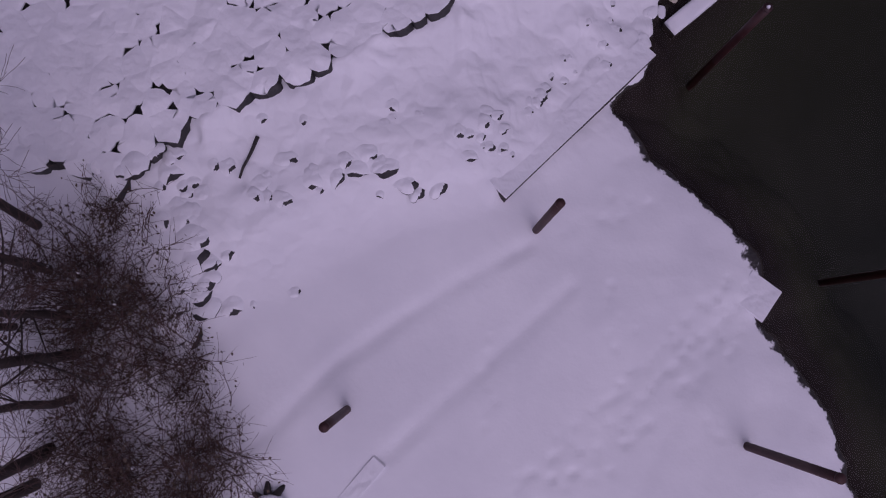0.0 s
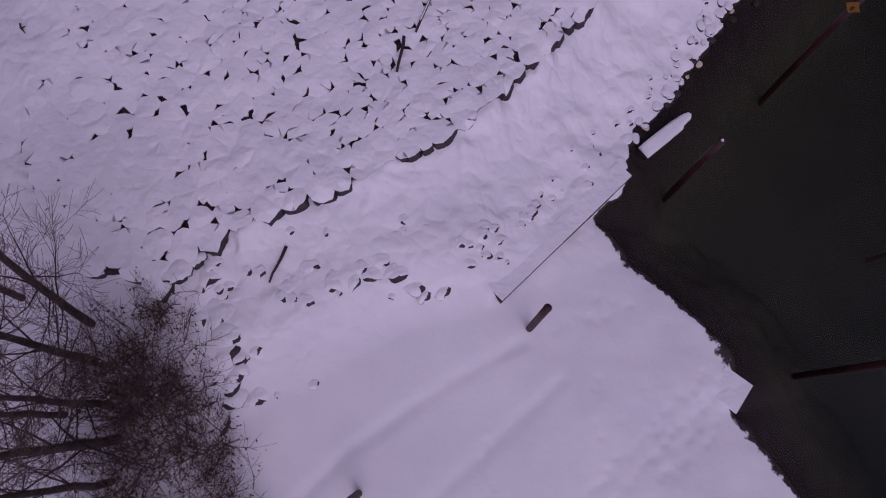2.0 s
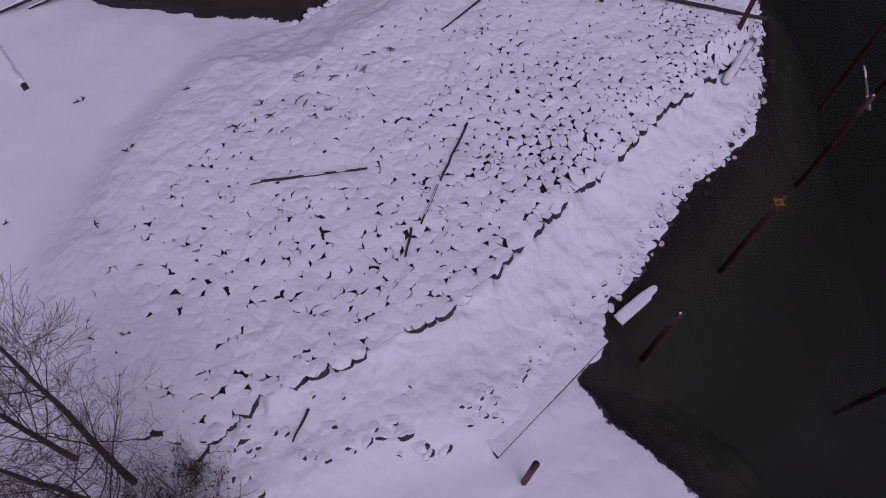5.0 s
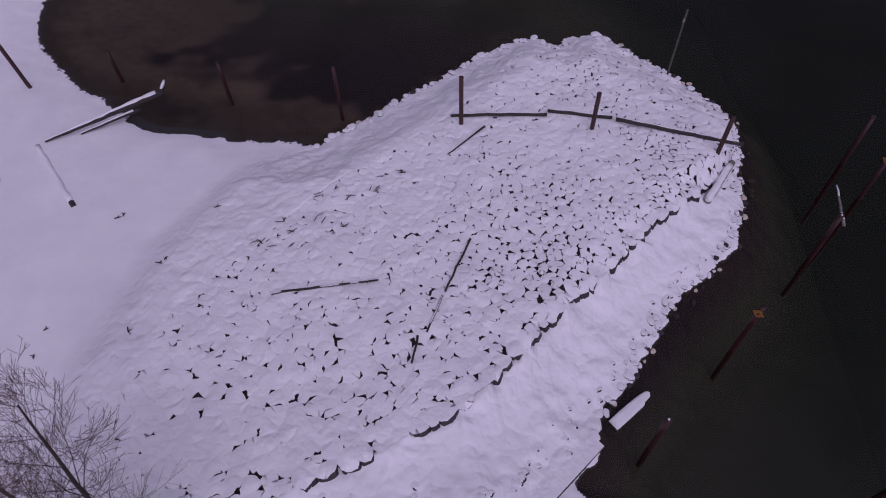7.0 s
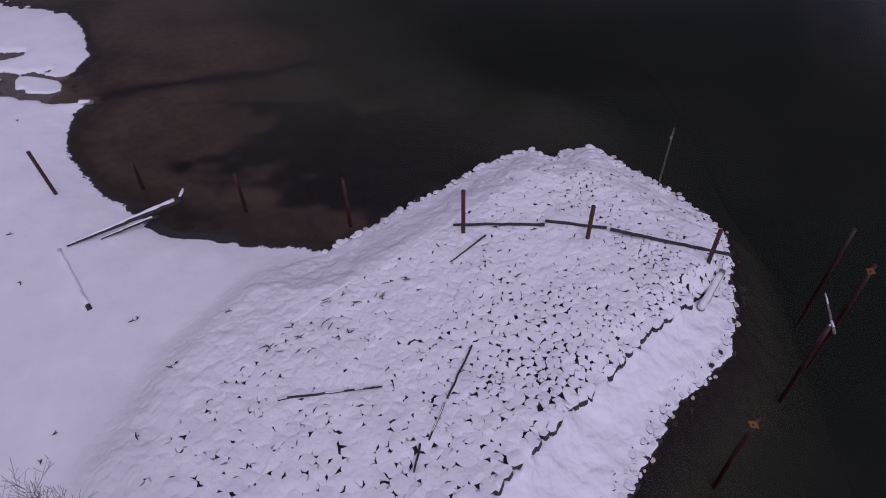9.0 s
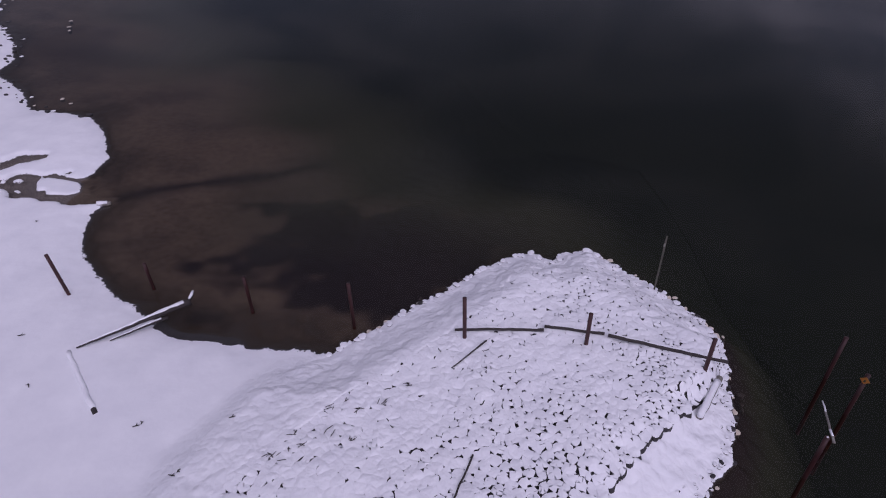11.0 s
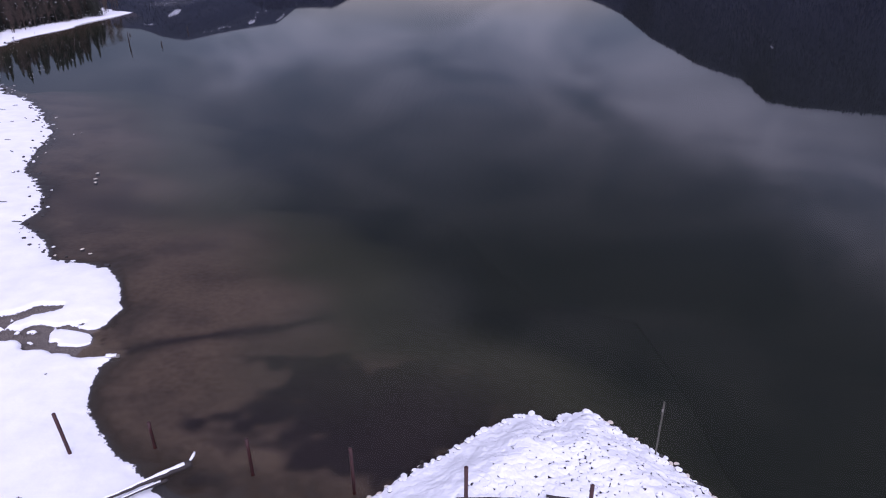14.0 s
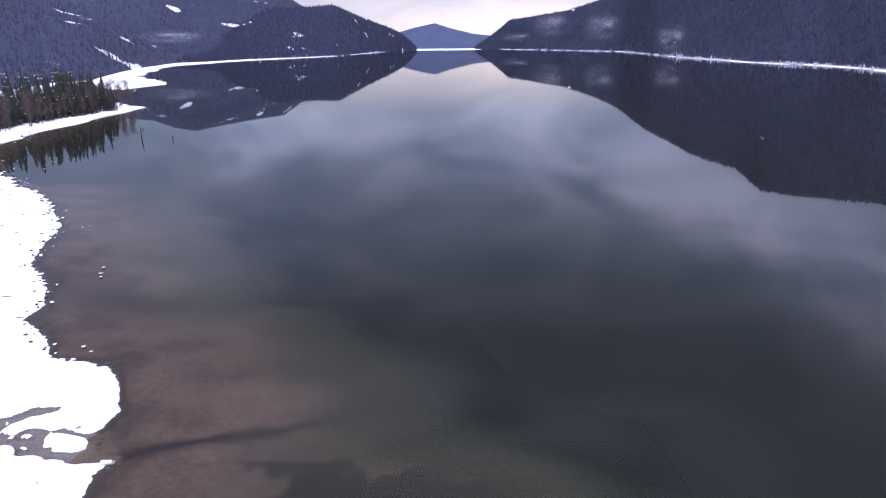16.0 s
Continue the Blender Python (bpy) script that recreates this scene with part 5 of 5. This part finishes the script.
geo = Geo()
geo.prism([plank_outline(0, -0.25), plank_outline(0, 0.12)], [0, 0])
part("beam", geo, WOOD, timber, smooth=False)
geo = Geo()
geo.prism([plank_outline(0.03, 0.11), plank_outline(0.03, 0.20), plank_outline(-0.15, 0.27), plank_outline(-0.5, 0.29)], [0, 0, 0, 0])
part("snow_cover", geo, SNOW, timber, "smooth heap of snow")
log("floating_branch", (25.0, 29.6, 0.02), (24.2, 26.1, 0.02), 0.05, 0.10, "pale dead branch afloat with patches of snow", 0.9, GREYWOOD, seed=16, bare=0.4)
log("stump_log", (-39.1, 54.7, 0.15), (-37.8, 55.0, 0.12), 0.26, 0.20, "snow-topped log end at the creek's mouth", 0.9, GREYWOOD, seed=17)

POLEWOOD = simple("mossy_grey_timber", [(0.3, (0.035, 0.034, 0.026)), (0.7, (0.12, 0.115, 0.09))], 5.0, 0.85, 0, 0.5, 0.02)
# leaning weathered pole on the jetty's tip
pole = piling(15.82, 41.2, 5.95, r=0.075, mat=POLEWOOD, label="weathered grey timber pole at the jetty's tip", snow_cap=False)
geo = Geo()
geo.box(pose(-0.08, -0.1, 4.9, 0, 0, 20), (0.15, 0.05, 0.28))
part("tag_board", geo, GREYWOOD, pole, smooth=False)

# timber sill: long squared beam edging the snow, running into the water
sill = thing("timber_sill", 1.16, 5.83, 1.0, "long snow-covered timber beam running down into the lake", "timber beam")
sx, sy = 6.75 - 1.16, 11.35 - 5.83
ln = math.hypot(sx, sy)
ang = math.degrees(math.atan2(sy, sx))
geo = Geo()
drop = math.degrees(math.asin(0.72 / ln))
m = pose(0, 0, 0, 0, 0, ang) @ pose(0, 0, 0, 0, drop, 0)
geo.box(m @ pose(ln / 2, 0.40, -0.02), (ln, 0.80, 0.62))
part("beam", geo, WOOD, sill, smooth=False)
geo = Geo()
geo.box(m @ pose(ln / 2, 0.42, 0.34), (ln * 0.998, 0.82, 0.10), taper=0.01)
part("snow_layer", geo, SNOW, sill, "smooth layer of snow", smooth=False)

# slab at the water's edge
slab = thing("timber_slab", 10.0, 2.6, 0.0, "snow-covered slab jutting out over the water", "slab")
geo = Geo()
geo.box(pose(0.05, 0.1, 0.05, 0, 3, 53), (1.35, 1.3, 0.12))
part("board", geo, WOOD, slab, smooth=False)
geo = Geo()
geo.box(pose(0.05, 0.1, 0.15, 0, 3, 53), (1.35, 1.3, 0.10), taper=0.05)
part("snow_layer", geo, SNOW, slab, "layer of snow", smooth=False)


# ---- trees ----
def branch(geo, p, d, length, r, level, rn, twigs):
    n = 4 if level > 1 else 3
    pts, rad = [p], [r]
    q, e = p.copy(), d.copy()
    for k in range(n):
        e = (e + Vector((rn.gauss(0, 0.13), rn.gauss(0, 0.13), rn.gauss(0.05, 0.08)))).normalized()
        q = q + e * length / n
        pts.append(q.copy())
        rad.append(max(r * (1 - 0.8 * (k + 1) / n), 0.006))
    tgt = geo if level > 1 else twigs
    tgt.tube(pts, rad, 5 if level > 2 else (4 if level > 1 else 3), 0, False)
    if level == 0:
        return
    kids = {3: 9, 2: 8, 1: 6}[level]
    for k in range(kids):
        t = rn.uniform(0.25, 1.0) * n
        i = min(int(t), n - 1)
        s = pts[i].lerp(pts[i + 1], t - i)
        w = rn.uniform(0, 6.283)
        side = e.cross(Vector((0.3, 0.5, 0.8))).normalized()
        up = side.cross(e)
        spread_by = rn.uniform(0.5, 1.0)
        nd = (e + (side * math.cos(w) + up * math.sin(w)) * spread_by).normalized()
        branch(geo, s, nd, length * rn.uniform(0.35, 0.6), rad[i] * 0.5, level - 1, rn, twigs)


def bare_tree(x, y, h, r, lean, seed):
    rn = random.Random(seed)
    base = thing("bare_tree", x, y, zg(x, y) - 0.1, "leafless grey-brown deciduous tree standing in snow", "tree", "bare trees by the shore")
    n = 9
    pts, rad = [], []
    for k in range(n + 1):
        t = k / n
        pts.append(Vector((lean[0] * t + rn.gauss(0, 0.03) * (k > 0), lean[1] * t + rn.gauss(0, 0.03) * (k > 0), h * t)))
        rad.append(0.86 * r * (1 - 0.9 * t) + 0.012)
    trunk = Geo()
    trunk.tube(pts, rad, 9)
    part("trunk", trunk, BARK, base)
    for k in range(30):
        t = rn.uniform(0.15, 0.97)
        i = min(int(t * n), n - 1)
        s = pts[i].lerp(pts[i + 1], t * n - i)
        w = rn.uniform(0, 6.283)
        d = Vector((math.cos(w), math.sin(w), rn.uniform(0.35, 0.9))).normalized()
        limbs, twigs = Geo(), Geo()
        branch(limbs, s, d, h * rn.uniform(0.18, 0.3) * (1.15 - 0.6 * t), rad[i] * 0.26, 2, rn, twigs)
        limb = part("limb", limbs, BARK, base)
        part("twig_spray", twigs, TWIG, limb, "fine bare twigs")["kind"] = "stuff"
    return base


for n, (x, y, h, r, lx, ly) in enumerate([(-13.9, 4.7, 13.5, 0.17, 0.9, 2.2), (-13.4, 3.3, 11.5, 0.17, 0.1, 0.4), (-12.7, 1.8, 10.5, 0.15, 0, 0.1), (-12.4, 0.7, 12.0, 0.20, 0, -0.7),
                                         (-14.2, 1.5, 9.5, 0.13, 0, -0.2), (-12.4, -0.7, 11.0, 0.15, 0, 0), (-12.9, -2.2, 10.0, 0.24, 0.1, -1.2), (-13.2, -3.2, 11, 0.22, 0, -0.4), (-16.5, 5.6, 12.0, 0.14, 0.2, 0.9), (-18.0, 3.0, 11, 0.14, 0, 0.3)]):
    bare_tree(x, y, h, r, (lx, ly), 100 + n)


def shrub(x, y, h, w, seed):
    rn = random.Random(seed)
    base = thing("shrub", x, y, zg(x, y) - 0.05, "tangled brown brush with withered leaves and bits of snow", "shrub", "brush under the trees")
    stems, leaves, snow = Geo(), Geo(), Geo()
    tips = []
    for k in range(29):
        a = rn.uniform(0, 6.283)
        d = Vector((math.cos(a) * rn.uniform(0.3, 1.5), math.sin(a) * rn.uniform(0.3, 1.5), 1)).normalized()
        p = Vector((rn.gauss(0, w * 0.35), rn.gauss(0, w * 0.35), 0))
        ln = h * rn.uniform(0.6, 1.4)
        pts = [p]
        for s in range(5):
            d = (d + Vector((rn.gauss(0, 0.2), rn.gauss(0, 0.2), rn.gauss(-0.05, 0.1)))).normalized()
            pts.append(pts[-1] + d * ln / 5)
        stems.tube(pts, [0.018, 0.016, 0.013, 0.010, 0.008, 0.005], 4, 0, False)
        for s in range(8):
            i = rn.choice((1, 2, 3, 4))
            q = pts[i].lerp(pts[i + 1], rn.random())
            e = (d * 0.5 + Vector((rn.gauss(0, 1), rn.gauss(0, 1), rn.gauss(0.3, 0.6)))).normalized()
            q2 = q + e * rn.uniform(0.35, 1.1)
            stems.tube([q, q.lerp(q2, 0.5) + Vector((rn.gauss(0, 0.03), rn.gauss(0, 0.03), 0.03)), q2], [0.008, 0.006, 0.004], 3, 0, False)
            tips += [q2, q.lerp(q2, 0.6), q.lerp(q2, 0.3)]
    for q in tips[::4]:
        for s in range(1):
            c = q + Vector((rn.gauss(0, 0.08), rn.gauss(0, 0.08), rn.gauss(0, 0.06)))
            u = Vector((rn.gauss(0, 1), rn.gauss(0, 1), rn.gauss(0, 0.6))).normalized() * rn.uniform(0.03, 0.08)
            v = u.cross(Vector((rn.gauss(0, 1), rn.gauss(0, 1), 1)).normalized()) * 0.7
            k = len(leaves.v)
            leaves.v += [tuple(c - u), tuple(c + v), tuple(c + u), tuple(c - v)]
            leaves.face((k, k + 1, k + 2, k + 3))
        if rn.random() < 0.02:
            boulder(snow, q.x, q.y, q.z, rn.uniform(0.02, 0.045), rn, 0.6, 0, 0)
    part("stem_tangle", stems, TWIG, base)
    part("leaf_scatter", leaves, LEAF, base, "withered brown leaves")["kind"] = "stuff"
    if snow.v:
        part("snow_dusting", snow, SNOW, base, "small tufts of snow")["kind"] = "stuff"


rb = random.Random(31)
n = 0
for gy_ in range(9):
    for gx_ in range(8):
        y = -5.2 + gy_ * 1.25 + rb.uniform(-0.6, 0.6)
        verge = float(np.interp(y, [-5.0, -3.5, -2.2, 0.0, 1.8, 3.2, 4.6, 6.0], [-8.0, -8.0, -8.3, -9.1, -9.2, -9.7, -11.2, -12.5]))
        x = verge - 0.2 - gx_ * 1.05 + rb.uniform(-0.5, 0.5)
        n += 1
        if (gx_ > 3 and rb.random() < 0.93) or (y > 3.4 and rb.random() < 0.55) or rb.random() < 0.18:
            continue
        shrub(x, y, rb.uniform(1.2, 2.4) * (0.75 if gx_ == 0 else 1.0), rb.uniform(1.0, 1.7), 300 + n)


# ---- conifers on the wooded point ----
def conifer(h, seed, slim):
    rn = random.Random(seed)
    base = thing("conifer", 0, 0, 0, "dark conifer lightly dusted with snow on the wooded point", "tree", "conifers on the point")
    geo = Geo()
    geo.tube([(0, 0, -1), (0, 0, h * 0.3)], [0.25, 0.2], 6)
    part("trunk", geo, BARK, base)
    crown, snow = Geo(), Geo()
    tiers = 12
    for k in range(tiers):
        t = k / tiers
        z0 = h * (0.08 + 0.90 * t)
        rr = h * slim * (1 - t) ** rn.uniform(0.7, 1.0) * rn.uniform(0.75, 1.2) + 0.12
        n = 11
        ph = rn.uniform(0, 6)
        top = len(crown.v)
        crown.v.append((0, 0, z0 + h * 0.13))
        for j in range(n * 2):
            w = ph + j * math.pi / n
            q = rr * (rn.uniform(0.8, 1.2) if j % 2 else rn.uniform(0.35, 0.6))
            crown.v.append((q * math.cos(w), q * math.sin(w), z0 - (0.25 * rr if j % 2 else -0.05 * h)))
        for j in range(n * 2):
            crown.face((top, top + 1 + j, top + 1 + (j + 1) % (n * 2)))
        for j in range(3):
            w = rn.uniform(0, 6.28)
            q = rr * rn.uniform(0.6, 0.9)
            if rn.random() < 0.14:
                boulder(snow, q * math.cos(w), q * math.sin(w), z0 + 0.15, rn.uniform(0.12, 0.3), rn, 0.4, 0, 0, n=7)
    part("crown", crown, CONIFER, base, smooth=False)
    if snow.v:
        part("snow_dusting", snow, SNOW, base, "tufts of snow")["kind"] = "stuff"
    return base


kinds = [conifer(h, 500 + h, s) for h, s in ((12, 0.17), (17, 0.20), (21, 0.15), (24, 0.19), (27, 0.14), (15, 0.24))]
rc = random.Random(41)
spots = []
for k in range(290):
    t = rc.random()
    y = 240 + 185 * t
    shore = np.interp(y, [224, 264, 290, 318, 352, 396, 456], [-172, -205, -212, -219, -220, -221, -226])
    spots.append((shore - 9 - (rc.uniform(0, 16) if k % 2 else rc.uniform(4, 80)) - 24 * (1 - t), y))
for n, ((x, y), z0) in enumerate(zip(spots, zgs(spots))):
    m = pose(x, y, float(z0) - 0.2, rc.gauss(0, 1.5), rc.gauss(0, 1.5), rc.uniform(0, 360))
    k = kinds[n % len(kinds)]
    if n < len(kinds):
        k.matrix_basis = m
    else:
        copy_thing(k, m)


def point_tree(h, seed):
    rn = random.Random(seed)
    base = thing("point_tree", 0, 0, 0, "leafless russet tree on the wooded point", "tree", "bare trees on the point")
    trunk, tw = Geo(), Geo()
    trunk.tube([(0, 0, -1), (0.1, 0, h * 0.5), (0, 0.1, h)], [0.18, 0.12, 0.03], 6)
    for k in range(40):
        z = h * rn.uniform(0.25, 0.95)
        w = rn.uniform(0, 6.28)
        e = Vector((math.cos(w), math.sin(w), rn.uniform(0.7, 1.6))).normalized()
        s = Vector((0, 0, z))
        q = s + e * h * rn.uniform(0.12, 0.25)
        tw.tube([s, q], [0.06, 0.02], 3, 0, False)
        for j in range(5):
            f = Vector((rn.gauss(0, 0.7), rn.gauss(0, 0.7), 0.8)).normalized()
            o = s.lerp(q, rn.uniform(0.3, 1))
            tw.tube([o, o + f * h * 0.1], [0.03, 0.012], 3, 0, False)
    part("trunk", trunk, BARETREE, base)
    part("twig_spray", tw, BARETREE, base)["kind"] = "stuff"
    return base


pts_kinds = [point_tree(h, 700 + h) for h in (8, 11, 14, 17)]
bare_spots = []
for n in range(250):
    y = 375 + 95 * rc.random() if n < 140 else 232 + 200 * rc.random()
    x = float(np.interp(y, [224, 264, 290, 318, 352, 396, 456, 480], [-172, -205, -212, -219, -220, -221, -226, -250]))
    bare_spots.append((x - 12 - rc.uniform(0, 45) * (1.0 if n < 140 else 0.35), y))
for n, ((x, y), z0) in enumerate(zip(bare_spots, zgs(bare_spots))):
    m = pose(x, y, float(z0) - 0.2, 0, 0, rc.uniform(0, 360))
    k = pts_kinds[n % 4]
    if n < 4:
        k.matrix_basis = m
    else:
        copy_thing(k, m)

# snags standing in the lake
for x, y, h in ((-153, 294.6, 6.0), (-147.3, 347, 3.0), (-138, 294, 2.0), (-170, 330, 1.2)):
    base = thing("snag", x, y, 0, "dark dead trunk standing in the lake", "snag", "snags in the lake")
    geo = Geo()
    geo.tube([(0, 0, -3), (0.1, 0, h * 0.5), (0.3, 0.1, h)], [0.3, 0.28, 0.12], 8)
    part("trunk", geo, WOOD, base)

# half-buried stump and a board under snow near the start of the flight
stump = thing("stump", -6.35, -3.95, zg(-6.35, -3.95), "dark root stump topped with snow", "stump")
geo = Geo()
for k in range(7):
    w = k * 0.9
    geo.tube([(0, 0, 0.25), (0.4 * math.cos(w), 0.4 * math.sin(w), 0.12), (0.75 * math.cos(w), 0.75 * math.sin(w), -0.15)], [0.2, 0.12, 0.05], 6)
part("root", geo, WOOD, stump)
geo = Geo()
boulder(geo, 0, 0, 0.2, 0.36, random.Random(3), 0.5, 0, 0)
part("snow_cap", geo, SNOW, stump, "cap of snow")

board = thing("snowy_board", -3.55, -3.4, zg(-3.55, -3.4), "long board lying flat under a layer of snow", "board")
geo = Geo()
geo.box(pose(0, 0, -0.03, 0, 0, 49), (1.88, 0.46, 0.06))
part("plank", geo, WOOD, board, smooth=False)
geo = Geo()
geo.box(pose(0, 0, 0.02, 0, 0, 49), (1.92, 0.52, 0.08), taper=0.06)
part("snow_layer", geo, SNOW, board, "layer of snow", smooth=False)

# scattered debris on the snow of the west beach
rd = random.Random(71)
for x, y in ((-32.1, 29.5), (-35.6, 34.6), (-18.5, 16.8), (-24.0, 15.9), (-24, 17.6), (-15.9, 26.1), (-12.4, 22.8), (-11.4, 23.2), (-11.2, 24.5), (-22.7, 26), (-22.4, 26.3), (-43.2, 50.6), (-18.3, 21.6), (-18.0, 21.9)):
    ob = thing("twig", x, y, zg(x, y), "small dark twig lying on the snow", "twig", "twigs on the beach")
    geo = Geo()
    w = rd.uniform(0, 6.28)
    ln = rd.uniform(0.12, 0.3)
    geo.tube([(-ln * math.cos(w), -ln * math.sin(w), 0.03), (0, 0, 0.10), (ln * math.cos(w + 0.3), ln * math.sin(w + 0.3), 0.05)], [0.03, 0.045, 0.015], 5)
    geo.tube([(0, 0, 0.08), (0.2 * math.cos(w + 1.4), 0.2 * math.sin(w + 1.4), 0.12)], [0.04, 0.02], 4)
    part("stem", geo, WOOD, ob)


# sticks caught along the crest's landward edge
for x, y in ((-11.6, 24.4), (-10.5, 23.4), (-11.6, 22.7), (-12.4, 22.7), (-8.4, 27.0), (-9.2, 26.5), (-7.4, 26.3), (-9.0, 24.4), (-7.4, 24.0), (-5.6, 26.9), (-4.2, 28.4)):
    ob = thing("stick", x, y, zg(x, y), "dark broken stick lying on the snow", "stick", "sticks on the jetty")
    geo = Geo()
    for k in range(rd.choice((1, 2, 3))):
        w, ln = rd.uniform(-0.4, 1.4), rd.uniform(0.12, 0.36)
        ox, oy = rd.gauss(0, 0.25), rd.gauss(0, 0.2)
        geo.tube([(ox - ln * math.cos(w), oy - ln * math.sin(w), 0.08), (ox, oy, 0.12), (ox + ln * math.cos(w + 0.2), oy + ln * math.sin(w + 0.2), 0.10)], [0.015, 0.03, 0.015], 5)
    part("stem", geo, WOOD, ob)

# driftwood and stones showing through the snow of the west shore
places = [(x - rd.uniform(2, 26), y - rd.uniform(-6, 10)) for x, y in along(SPIT[7:18], 2.4, rd, 2.0)]
for (x, y), z0 in zip(places, zgs(places)):
    if z0 < 0.1:
        continue
    ob = thing("driftwood_stick", x, y, float(z0), "dark driftwood stick half sunk in snow", "stick", "driftwood on the west shore")
    geo = Geo()
    w, ln = rd.uniform(-0.9, 0.5), rd.uniform(0.3, 1.3)
    geo.tube([(-ln * math.cos(w), -ln * math.sin(w), -0.02), (0, 0, 0.10), (ln * math.cos(w + 0.1), ln * math.sin(w + 0.1), 0.04)], [0.05, 0.09, 0.05], 5)
    part("stem", geo, WOOD, ob)
